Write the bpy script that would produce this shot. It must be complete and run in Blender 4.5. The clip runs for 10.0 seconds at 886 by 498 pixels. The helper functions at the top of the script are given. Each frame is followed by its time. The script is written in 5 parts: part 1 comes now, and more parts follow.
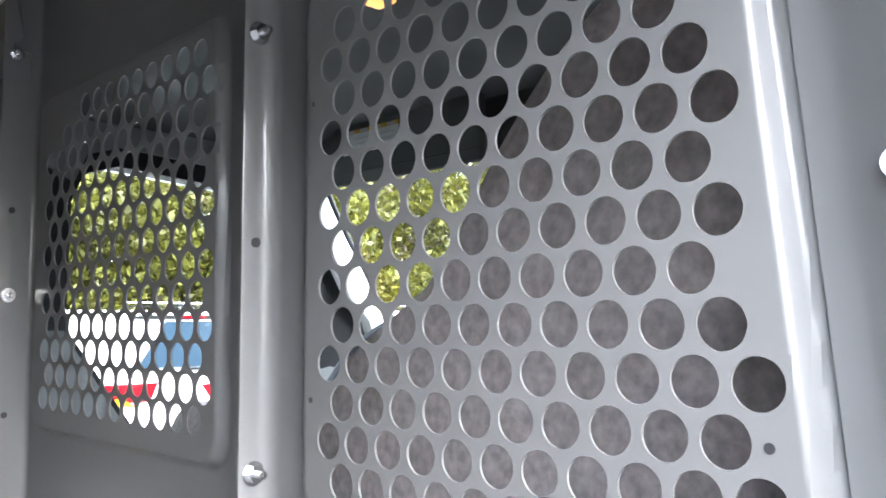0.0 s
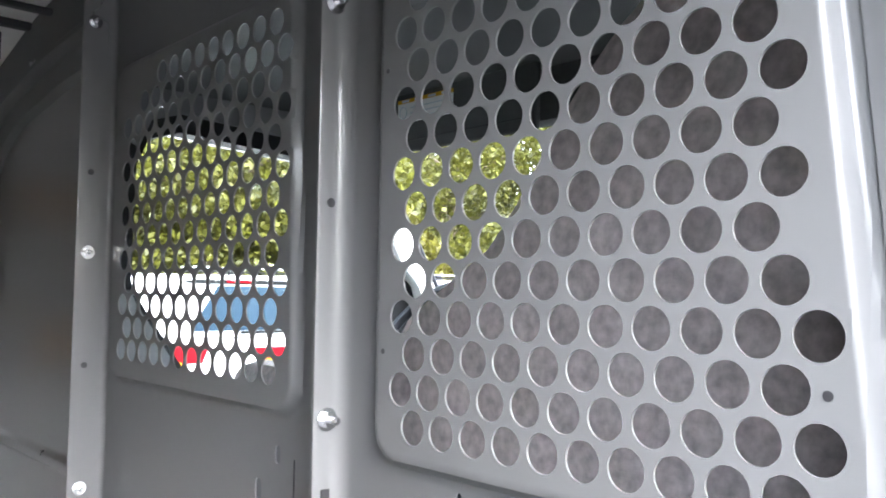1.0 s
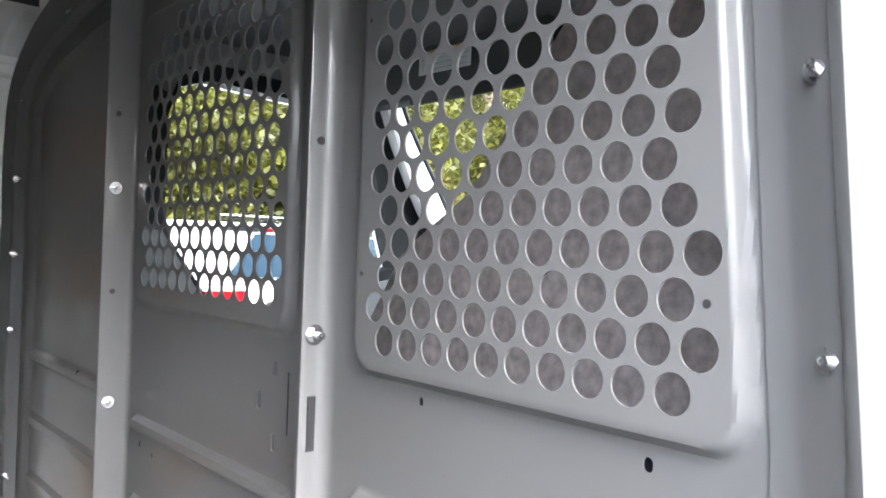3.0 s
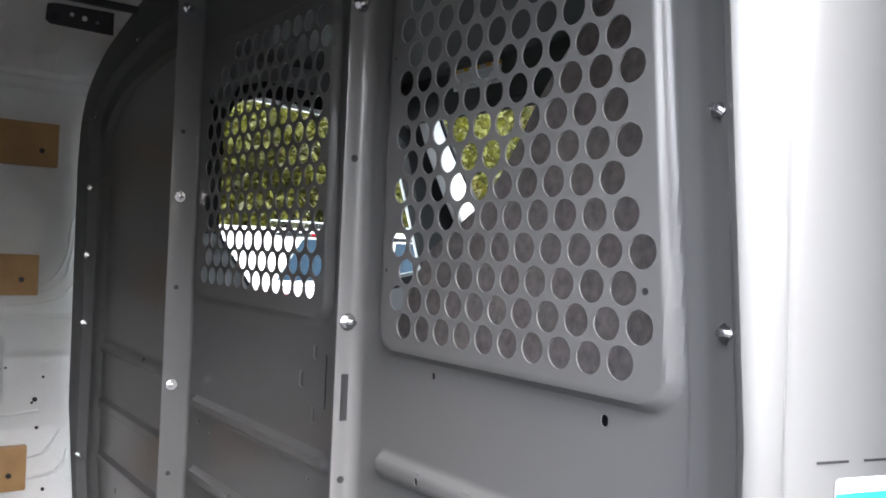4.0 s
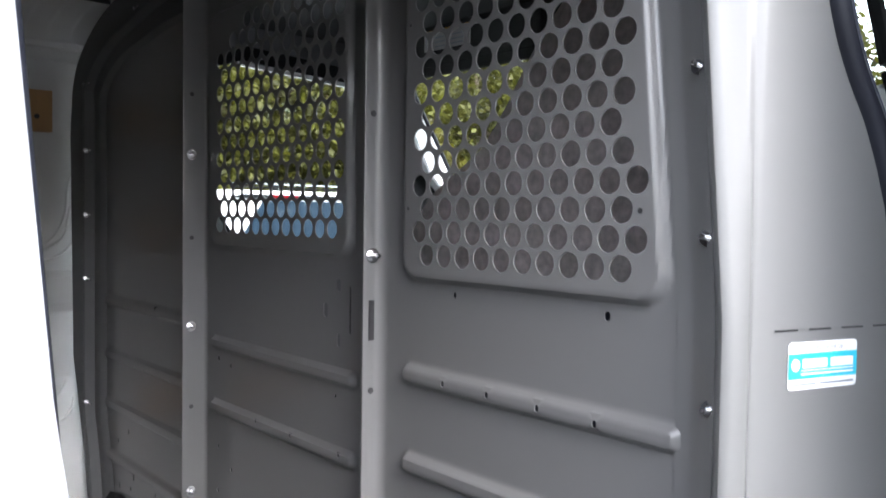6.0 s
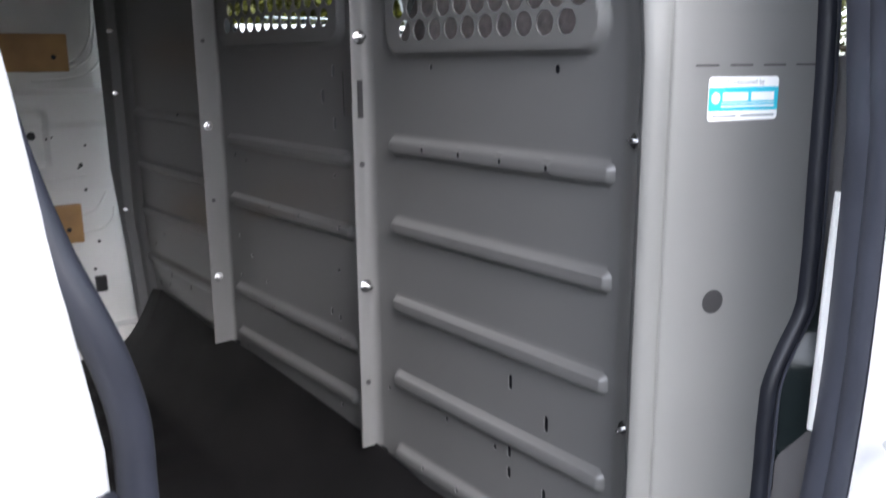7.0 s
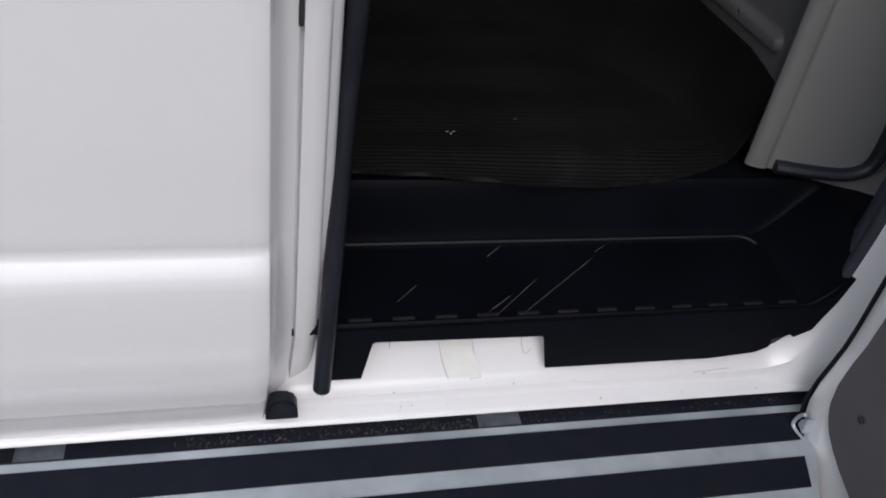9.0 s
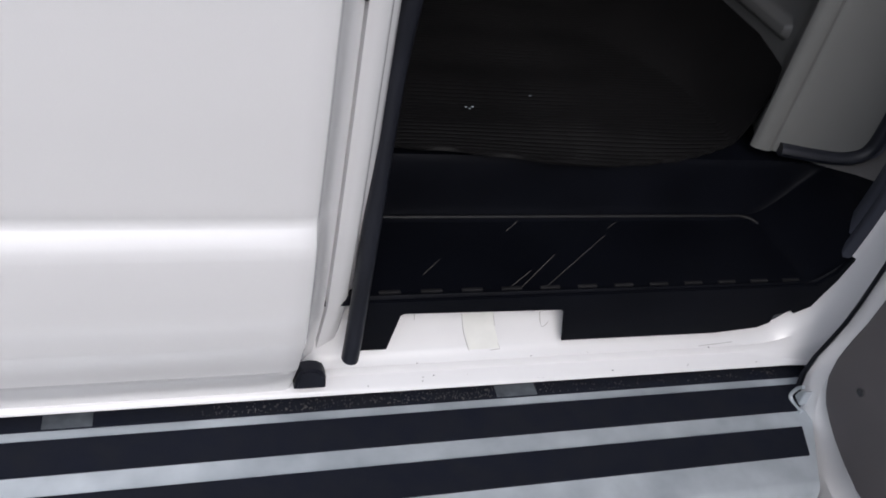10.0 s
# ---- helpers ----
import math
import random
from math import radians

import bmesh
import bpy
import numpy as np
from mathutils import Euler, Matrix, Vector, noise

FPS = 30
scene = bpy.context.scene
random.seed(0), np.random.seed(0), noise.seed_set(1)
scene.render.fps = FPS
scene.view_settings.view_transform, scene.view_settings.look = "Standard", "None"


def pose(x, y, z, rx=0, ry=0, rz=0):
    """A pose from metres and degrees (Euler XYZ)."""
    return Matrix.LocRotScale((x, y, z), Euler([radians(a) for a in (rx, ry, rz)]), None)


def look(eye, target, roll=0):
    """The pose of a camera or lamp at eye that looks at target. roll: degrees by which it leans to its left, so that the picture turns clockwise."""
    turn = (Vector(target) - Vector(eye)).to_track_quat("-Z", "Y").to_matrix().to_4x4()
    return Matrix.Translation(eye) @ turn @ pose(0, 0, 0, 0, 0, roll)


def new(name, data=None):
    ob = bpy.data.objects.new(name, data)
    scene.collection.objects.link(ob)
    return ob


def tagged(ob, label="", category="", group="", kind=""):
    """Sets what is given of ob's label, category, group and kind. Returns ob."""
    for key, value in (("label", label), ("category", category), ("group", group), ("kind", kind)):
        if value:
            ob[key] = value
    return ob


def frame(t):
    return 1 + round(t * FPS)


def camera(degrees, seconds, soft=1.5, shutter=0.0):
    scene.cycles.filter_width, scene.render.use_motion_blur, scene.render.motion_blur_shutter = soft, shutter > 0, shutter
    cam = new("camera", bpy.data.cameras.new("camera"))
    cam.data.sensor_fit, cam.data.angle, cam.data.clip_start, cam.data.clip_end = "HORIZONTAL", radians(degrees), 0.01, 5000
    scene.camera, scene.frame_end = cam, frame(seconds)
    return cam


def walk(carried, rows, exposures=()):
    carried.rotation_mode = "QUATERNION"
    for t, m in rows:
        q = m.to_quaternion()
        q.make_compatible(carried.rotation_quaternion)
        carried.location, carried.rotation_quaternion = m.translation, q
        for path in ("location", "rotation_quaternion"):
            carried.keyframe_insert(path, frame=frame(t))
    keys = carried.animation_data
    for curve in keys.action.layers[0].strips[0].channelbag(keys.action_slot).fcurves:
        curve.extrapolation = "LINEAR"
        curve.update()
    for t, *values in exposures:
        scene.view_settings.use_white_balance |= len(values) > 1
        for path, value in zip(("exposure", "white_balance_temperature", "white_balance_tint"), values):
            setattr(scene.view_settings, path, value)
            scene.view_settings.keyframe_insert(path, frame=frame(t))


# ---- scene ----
cam = camera(55.8, 10.0, soft=1.7, shutter=0.2)
PATH = [
    (0, (-0.403, -0.082, 0.774), (1.018, 1.314, 0.948), -0.3),
    (0.5, (-0.424, -0.089, 0.767), (0.981, 1.322, 0.955), 0.3),
    (1, (-0.44, -0.091, 0.763), (0.912, 1.38, 0.868), 0.8),
    (1.5, (-0.444, -0.105, 0.76), (0.802, 1.457, 0.86), 4.5),
    (2, (-0.447, -0.117, 0.752), (0.751, 1.483, 0.809), 4.6),
    (2.5, (-0.439, -0.13, 0.742), (0.848, 1.4, 0.723), 2.3),
    (2.7, (-0.437, -0.146, 0.742), (0.868, 1.369, 0.737), 2.2),
    (3.8, (-0.494, -0.311, 0.733), (0.676, 1.312, 0.732), 2.3),
    (4, (-0.506, -0.323, 0.736), (0.685, 1.284, 0.746), 2.5),
    (4.5, (-0.557, -0.337, 0.734), (0.722, 1.2, 0.759), 1.7),
    (5, (-0.613, -0.359, 0.742), (0.709, 1.142, 0.763), 1.1),
    (5.2, (-0.63, -0.368, 0.746), (0.664, 1.157, 0.793), 1.3),
    (6.3, (-0.672, -0.42, 0.674), (0.639, 1.083, 0.519), 0.4),
    (6.5, (-0.667, -0.445, 0.651), (0.646, 1.05, 0.443), -0.0),
    (7, (-0.665, -0.534, 0.617), (0.514, 1.021, 0.18), -0.5),
    (7.1, (-0.656, -0.557, 0.605), (0.463, 1.026, 0.114), 0.4),
    (7.2, (-0.655, -0.586, 0.585), (0.427, 1.007, 0.044), 1.5),
    (7.5, (-0.645, -0.659, 0.547), (0.318, 0.963, -0.122), 3.8),
    (8, (-0.668, -0.748, 0.491), (0.016, 0.916, -0.383), 4.7),
    (8.5, (-0.642, -0.800, 0.454), (-0.172, 0.824, -0.614), 5.3),
    (9, (-0.661, -0.821, 0.405), (-0.192, 0.706, -0.798), 9.1),
    (9.5, (-0.674, -0.821, 0.395), (-0.240, 0.653, -0.886), 9.4),
    (10, (-0.748, -0.813, 0.404), (-0.161, 0.644, -0.833), 13.1),
]
EXPOSURES = [(0.0, 3.32, 6230, 11), (2.5, 3.27, 6360, 11), (4.0, 2.17, 6400, 13), (5.0, 2.17, 6370, 13), (6.5, 1.53, 6280, 13), (7.0, 1.33, 6300, 13), (7.5, 0.92, 6370, 13), (8.0, -0.27, 6450, 13), (8.5, -0.87, 6450, 13), (9.0, -0.98, 6450, 13), (10.0, -0.9, 6450, 13)]
walk(cam, [(t, look(eye, target, roll)) for t, eye, target, roll in PATH], EXPOSURES)

# ---- light ----
world = bpy.data.worlds.new("world")
scene.world = world
world.use_nodes = True
wn = world.node_tree.nodes
sky = wn.new("ShaderNodeTexSky")
sky.sky_type, sky.sun_disc = "NISHITA", False
sky.sun_elevation, sky.sun_rotation = radians(44), radians(188)
sky.air_density, sky.dust_density = 1.0, 2.0
wn["Background"].inputs["Strength"].default_value = 0.50
grey = wn.new("ShaderNodeHueSaturation")
grey.inputs["Saturation"].default_value = 0.36
world.node_tree.links.new(sky.outputs[0], grey.inputs["Color"])
world.node_tree.links.new(grey.outputs[0], wn["Background"].inputs["Color"])
sun = new("sun", bpy.data.lights.new("sun", "SUN"))
sun.data.energy, sun.data.angle, sun.data.color = 0.36, radians(40), (1.0, 0.97, 0.93)
sun.matrix_world = look((0, 0, 24), (3.4, 24, 0))

FLOOR, GROUND = -0.110, -0.82


# ---- materials ----
def material(name, color, rough=0.5, metal=0.0, var=0.12, scale=6.0, grain=0.0, grain_scale=400.0, coat=0.0, dirt=None, spec=0.5):
    """Base colour varied at two scales, roughness varied a little, fine relief."""
    m = bpy.data.materials.new(name)
    m.use_nodes = True
    nt = m.node_tree
    b = nt.nodes["Principled BSDF"]
    b.inputs["Roughness"].default_value, b.inputs["Metallic"].default_value = rough, metal
    b.inputs["Coat Weight"].default_value = coat
    b.inputs["Coat Roughness"].default_value = 0.11
    b.inputs["Specular IOR Level"].default_value = spec
    co = nt.nodes.new("ShaderNodeTexCoord")
    big, fine = nt.nodes.new("ShaderNodeTexNoise"), nt.nodes.new("ShaderNodeTexNoise")
    big.inputs["Scale"].default_value, big.inputs["Detail"].default_value = scale, 5
    fine.inputs["Scale"].default_value, fine.inputs["Detail"].default_value = grain_scale, 2
    for n in (big, fine):
        nt.links.new(co.outputs["Object"], n.inputs["Vector"])
    ramp = nt.nodes.new("ShaderNodeMix")
    ramp.data_type = "RGBA"
    dark = dirt or [c * (1 - var) for c in color]
    ramp.inputs[6].default_value = (*dark, 1)
    ramp.inputs[7].default_value = (*[min(1, c * (1 + var * 0.6)) for c in color], 1)
    mr = nt.nodes.new("ShaderNodeMapRange")
    mr.inputs[1].default_value, mr.inputs[2].default_value = 0.3, 0.7
    nt.links.new(big.outputs[0], mr.inputs[0])
    nt.links.new(mr.outputs[0], ramp.inputs[0])
    nt.links.new(ramp.outputs[2], b.inputs["Base Color"])
    rr = nt.nodes.new("ShaderNodeMapRange")
    rr.inputs[3].default_value, rr.inputs[4].default_value = rough * 0.85, min(1, rough * 1.2)
    nt.links.new(big.outputs[0], rr.inputs[0])
    nt.links.new(rr.outputs[0], b.inputs["Roughness"])
    if grain:
        bump = nt.nodes.new("ShaderNodeBump")
        bump.inputs["Strength"].default_value, bump.inputs["Distance"].default_value = grain, 0.001
        nt.links.new(fine.outputs[0], bump.inputs["Height"])
        nt.links.new(bump.outputs[0], b.inputs["Normal"])
    return m


STEEL = material("grey_painted_steel", (0.138, 0.138, 0.137), 0.42, 0.0, 0.06, 3.0, 0.06, 900, coat=0.42, spec=0.28)
WINGPAINT = material("light_grey_painted_steel", (0.140, 0.142, 0.139), 0.45, 0.0, 0.06, 3.0, 0.10, 900, coat=0.35)
WINGPAINT.node_tree.nodes["Principled BSDF"].inputs["Coat Roughness"].default_value = 0.28
CHANNEL = material("satin_grey_channel_paint", (0.135, 0.137, 0.137), 0.62, 0.0, 0.08, 3.0, 0.08, 900, spec=0.3)
WHITE = material("white_body_paint", (0.76, 0.76, 0.77), 0.22, 0, 0.03, 2.0, 0.04, 700, coat=0.6)
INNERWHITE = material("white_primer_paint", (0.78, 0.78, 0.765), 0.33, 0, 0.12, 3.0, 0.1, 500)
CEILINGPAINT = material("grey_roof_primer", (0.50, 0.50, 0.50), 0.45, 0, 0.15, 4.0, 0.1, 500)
RUBBER = material("black_rubber_seal", (0.011, 0.0125, 0.019), 0.42, 0, 0.25, 20, 0.08, 1200, spec=0.4)
MAT = material("black_ribbed_rubber_mat", (0.0048, 0.0047, 0.0051), 0.50, 0, 0.30, 7, 0.3, 900, dirt=(0.0095, 0.0092, 0.0096), spec=0.14)
# black rubber lightened to blue-grey: sky sheen and glare put into its colour
SHEENRUBBER = material("sky_sheen_weather_rubber", (0.065, 0.069, 0.090), 0.45, 0, 0.2, 15, 0.25, 700, spec=0.4)
PLASTIC = material("black_moulded_plastic", (0.0038, 0.0044, 0.0070), 0.42, 0, 0.3, 9, 0.3, 1400, spec=0.07)
GRIP = material("black_grip_tape", (0.0082, 0.0102, 0.0185), 0.8, 0, 0.25, 30, 0.9, 1500, dirt=(0.0125, 0.0140, 0.0205), spec=0.14)
ALU = material("weathered_aluminium", (0.48, 0.525, 0.56), 0.40, 0.3, 0.2, 14, 0.12, 300, dirt=(0.34, 0.38, 0.415))
ZINC = material("zinc_plated_bolt", (0.62, 0.62, 0.63), 0.22, 1.0, 0.2, 60)
WOOD = material("pine_slat", (0.50, 0.30, 0.13), 0.60, 0, 0.22, 11, 0.3, 250)
TRIM = material("dark_grey_door_trim", (0.098, 0.090, 0.095), 0.60, 0, 0.12, 10, 0.5, 1100)
# post colour darkened to taupe, with the shade of the door gap in it
POSTTRIM = material("shade_taupe_post", (0.13, 0.125, 0.126), 0.6, 0, 0.1, 9, 0.4, 900)
FABRIC = material("grey_seat_cloth", (0.54, 0.485, 0.478), 0.92, 0, 0.34, 85, 0.9, 1700)
DARKTRIM = material("black_cab_trim", (0.006, 0.0065, 0.008), 0.60, 0, 0.2, 10, 0.3, 900, spec=0.15)
# near black puts the dim cab roof into the colour; the edge stays pale
HEADLINER = material("shaded_headliner", (0.0145, 0.0165, 0.0175), 0.9, 0, 0.1, 8, 0.4, 900)
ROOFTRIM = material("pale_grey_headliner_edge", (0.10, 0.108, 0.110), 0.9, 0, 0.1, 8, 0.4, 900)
ASPHALT = material("worn_asphalt", (0.055, 0.055, 0.054), 0.9, 0, 0.25, 3, 0.9, 120)
LABELWHITE = material("white_label", (0.82, 0.83, 0.84), 0.4, 0, 0.02, 8)
GREYLABEL = material("aged_label", (0.34, 0.345, 0.34), 0.6, 0, 0.06, 20)
LABELBLUE = material("cyan_label_band", (0.03, 0.46, 0.60), 0.4, 0, 0.03, 8)
INK = material("grey_label_print", (0.22, 0.25, 0.28), 0.5, 0, 0.05, 8)
SCUFF = material("pale_scuff", (0.085, 0.081, 0.078), 0.8, 0, 0.7, 90)
CRACKSHADE = material("grey_sealer_and_shadow", (0.30, 0.29, 0.27), 0.7, 0, 0.3, 200)
# tone of the tread dashes and of the painted ridge highlight
DASH = material("worn_dash_and_highlight", (0.0125, 0.0125, 0.014), 0.5, 0, 0.4, 60)
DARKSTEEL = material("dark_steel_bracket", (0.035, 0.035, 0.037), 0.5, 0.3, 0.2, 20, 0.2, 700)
RED = material("red_reflective_stripe", (0.14, 0.002, 0.005), 0.7, 0, 0.05, 4, spec=0.05)
YELLOW = material("yellow_stripe", (0.30, 0.17, 0.008), 0.6, 0, 0.05, 4, spec=0.05)
WORNGRIP = material("worn_grey_grip", (0.085, 0.098, 0.112), 0.6, 0, 0.4, 40, 0.3, 500, dirt=(0.03, 0.035, 0.042))
TAPE = material("cream_sealer_tape", (0.74, 0.745, 0.715), 0.45, 0, 0.06, 40, 0.1, 500)
DOORTRIM = material("grey_cab_door_trim", (0.085, 0.090, 0.095), 0.6, 0, 0.1, 8, 0.3, 900)
ORANGE = material("amber_reflector", (0.85, 0.30, 0.03), 0.3, 0, 0.05, 10)
BARK = material("tree_bark", (0.13, 0.10, 0.075), 0.9, 0, 0.3, 8, 0.8, 60)


def glass_material(name, tint):
    m = bpy.data.materials.new(name)
    m.use_nodes = True
    nt = m.node_tree
    nt.nodes.clear()
    out = nt.nodes.new("ShaderNodeOutputMaterial")
    mix, tr, gl = nt.nodes.new("ShaderNodeMixShader"), nt.nodes.new("ShaderNodeBsdfTransparent"), nt.nodes.new("ShaderNodeBsdfGlossy")
    mix.inputs[0].default_value = 0.01
    tr.inputs[0].default_value = (*tint, 1)
    gl.inputs["Roughness"].default_value = 0.02
    nt.links.new(tr.outputs[0], mix.inputs[1])
    nt.links.new(gl.outputs[0], mix.inputs[2])
    nt.links.new(mix.outputs[0], out.inputs[0])
    return m


POCKET = material("dark_green_gloss_plastic", (0.012, 0.018, 0.019), 0.28, 0, 0.1, 8, 0.05, 900)
GLASS = glass_material("clear_window_glass", (0.90, 0.94, 0.92))
DARKGLASS = material("dark_windscreen_glass", (0.014, 0.026, 0.042), 0.12, 0.0, 0.1, 3, spec=0.2)


def leaf_material(name, color):
    m = material(name, color, 0.55, 0, 0.45, 1.2)
    nt = m.node_tree
    b = nt.nodes["Principled BSDF"]
    geo, hue = nt.nodes.new("ShaderNodeNewGeometry"), nt.nodes.new("ShaderNodeHueSaturation")
    mr = nt.nodes.new("ShaderNodeMapRange")
    mr.inputs[3].default_value, mr.inputs[4].default_value = 0.6, 1.45
    nt.links.new(geo.outputs["Random Per Island"], mr.inputs[0])
    nt.links.new(mr.outputs[0], hue.inputs["Value"])
    src = b.inputs["Base Color"].links[0].from_socket
    nt.links.new(src, hue.inputs["Color"])
    nt.links.new(hue.outputs[0], b.inputs["Base Color"])
    tl, mix, out = nt.nodes.new("ShaderNodeBsdfTranslucent"), nt.nodes.new("ShaderNodeMixShader"), nt.nodes["Material Output"]
    mix.inputs[0].default_value = 0.45
    nt.links.new(hue.outputs[0], tl.inputs[0])
    nt.links.new(b.outputs[0], mix.inputs[1])
    nt.links.new(tl.outputs[0], mix.inputs[2])
    nt.links.new(mix.outputs[0], out.inputs[0])
    return m


LEAF = leaf_material("spring_leaves", (0.082, 0.080, 0.009))


# ---- mesh helpers ----
def raw(name, verts, faces, mat, parent=None, label="", smooth=True):
    """One mesh object from vertices and faces, under a parent or at top level."""
    me = bpy.data.meshes.new(name)
    me.from_pydata([tuple(map(float, v)) for v in verts], [], [tuple(f) for f in faces])
    me.materials.append(mat)
    if smooth:
        me.polygons.foreach_set("use_smooth", [True] * len(me.polygons))
        me.set_sharp_from_angle(angle=radians(35))
    ob = new(name, me)
    if parent is not None:
        ob.parent = parent
    if label:
        ob["label"] = label
    return ob


def part(name, bm, mat, parent=None, label="", smooth=True):
    """Links a bmesh as one mesh object."""
    bmesh.ops.recalc_face_normals(bm, faces=bm.faces)
    me = bpy.data.meshes.new(name)
    bm.to_mesh(me)
    bm.free()
    me.materials.append(mat)
    if smooth:
        me.polygons.foreach_set("use_smooth", [True] * len(me.polygons))
        me.set_sharp_from_angle(angle=radians(35))
    ob = new(name, me)
    if parent is not None:
        ob.parent = parent
    if label:
        ob["label"] = label
    return ob


def thing(name, label, category, group="", kind=""):
    return tagged(new(name), label, category, group, kind)


def box(lo, hi, bevel=0.004, seg=2):
    bm = bmesh.new()
    bmesh.ops.create_cube(bm, size=1)
    lo, hi = Vector(lo), Vector(hi)
    for v in bm.verts:
        v.co = Vector([(lo[i] + hi[i]) / 2 + v.co[i] * (hi[i] - lo[i]) for i in range(3)])
    if bevel:
        bmesh.ops.bevel(bm, geom=bm.edges[:], offset=bevel, segments=seg, affect="EDGES", profile=0.6)
    return bm


def rod(a, b, r, n=16, r2=None, bm=None):
    """A closed cylinder or cone from a to b."""
    bm = bm or bmesh.new()
    a, b = Vector(a), Vector(b)
    q = (b - a).to_track_quat("Z", "Y").to_matrix()
    rings = []
    for c, rad in ((a, r), (b, r if r2 is None else r2)):
        rings.append([bm.verts.new(c + q @ Vector((rad * math.cos(k * math.tau / n), rad * math.sin(k * math.tau / n), 0))) for k in range(n)])
    for k in range(n):
        bm.faces.new((rings[0][k], rings[0][(k + 1) % n], rings[1][(k + 1) % n], rings[1][k]))
    bm.faces.new(rings[0][::-1])
    bm.faces.new(rings[1])
    return bm


def smooth_path(pts, per=6):
    """Catmull-Rom points through pts."""
    pts = [Vector(p) for p in pts]
    ext = [2 * pts[0] - pts[1], *pts, 2 * pts[-1] - pts[-2]]
    out = []
    for i in range(1, len(ext) - 2):
        p0, p1, p2, p3 = ext[i - 1 : i + 3]
        for k in range(per):
            t = k / per
            out.append(0.5 * (2 * p1 + (p2 - p0) * t + (2 * p0 - 5 * p1 + 4 * p2 - p3) * t * t + (3 * p1 - p0 - 3 * p2 + p3) * t**3))
    return out + [pts[-1]]


def tube(pts, r, n=12, flat=1.0, lobe=0.0, per=6, side=(0, 1, 0)):
    """A capped tube along a smooth path; flat squeezes it, lobe adds a second bulge."""
    path = smooth_path(pts, per)
    bm = bmesh.new()
    rings = []
    for i, p in enumerate(path):
        d = (path[min(i + 1, len(path) - 1)] - path[max(i - 1, 0)]).normalized()
        u = Vector(side) - d * d.dot(Vector(side))
        u.normalize()
        w = d.cross(u)
        ring = []
        for k in range(n):
            a = k * math.tau / n
            rr = r * (1 + lobe * math.cos(2 * a))
            ring.append(bm.verts.new(p + u * rr * math.cos(a) * flat + w * rr * math.sin(a)))
        rings.append(ring)
    for r0, r1 in zip(rings, rings[1:]):
        for k in range(n):
            bm.faces.new((r0[k], r0[(k + 1) % n], r1[(k + 1) % n], r1[k]))
    bm.faces.new(rings[0][::-1])
    bm.faces.new(rings[-1])
    return bm


def grid(rows, mat, name, parent=None, label="", thick=0.0, smooth=True):
    """A sheet through rows of points, given thickness by a second skin along its normals."""
    a = np.array(rows, float)
    nr, nc = a.shape[:2]
    v = a.reshape(-1, 3)
    ids = np.arange(nr * nc).reshape(nr, nc)
    f = np.stack([ids[:-1, :-1], ids[:-1, 1:], ids[1:, 1:], ids[1:, :-1]], -1).reshape(-1, 4)
    if thick:
        du, dv = np.gradient(a, axis=0), np.gradient(a, axis=1)
        nrm = np.cross(du, dv)
        nrm /= np.linalg.norm(nrm, axis=-1, keepdims=True) + 1e-12
        v = np.concatenate([v, (a + nrm * thick).reshape(-1, 3)])
        m = nr * nc
        rim = [*ids[0], *ids[1:, -1], *ids[-1, -2::-1], *ids[-2:0:-1, 0]]
        side = [(p, q, q + m, p + m) for p, q in zip(rim, rim[1:] + rim[:1])]
        f = [*f.tolist(), *(f[:, ::-1] + m).tolist(), *side]
    else:
        f = f.tolist()
    return raw(name, v, f, mat, parent, label, smooth)


def extrude(profile, axis, lo, hi, cuts=1):
    """Rows for grid(): a profile of two coordinates drawn along an axis; the two follow the other axes in order."""
    rows = []
    for c in np.linspace(lo, hi, cuts + 1):
        row = []
        for p in profile:
            co = list(p)
            co.insert("xyz".index(axis), c)
            row.append(co)
        rows.append(row)
    return rows


def interp(z, table):
    zs, vs = zip(*table)
    return float(np.interp(z, zs, vs))


def poly_slab(pts, axis, lo, hi, bevel=0.0):
    """A flat plate: an outline of two coordinates, from lo to hi along an axis."""
    bm = bmesh.new()
    i = "xyz".index(axis)

    def at(p, c):
        co = list(p)
        co.insert(i, c)
        return bm.verts.new(co)

    a, b = [at(p, lo) for p in pts], [at(p, hi) for p in pts]
    bm.faces.new(a[::-1])
    bm.faces.new(b)
    for k in range(len(pts)):
        bm.faces.new((a[k], a[(k + 1) % len(pts)], b[(k + 1) % len(pts)], b[k]))
    bmesh.ops.recalc_face_normals(bm, faces=bm.faces)
    if bevel:
        bmesh.ops.bevel(bm, geom=[e for e in bm.edges if abs(e.verts[0].co[i] - e.verts[1].co[i]) < 1e-6], offset=bevel, segments=2, affect="EDGES")
    return bm


# ---- perforated partition ----
def rounded_box(y, z, cy, cz, hy, hz, r):
    """Signed distance to a rounded rectangle."""
    qy, qz = np.abs(y - cy) - hy + r, np.abs(z - cz) - hz + r
    return np.hypot(np.maximum(qy, 0), np.maximum(qz, 0)) + np.minimum(np.maximum(qy, qz), 0) - r


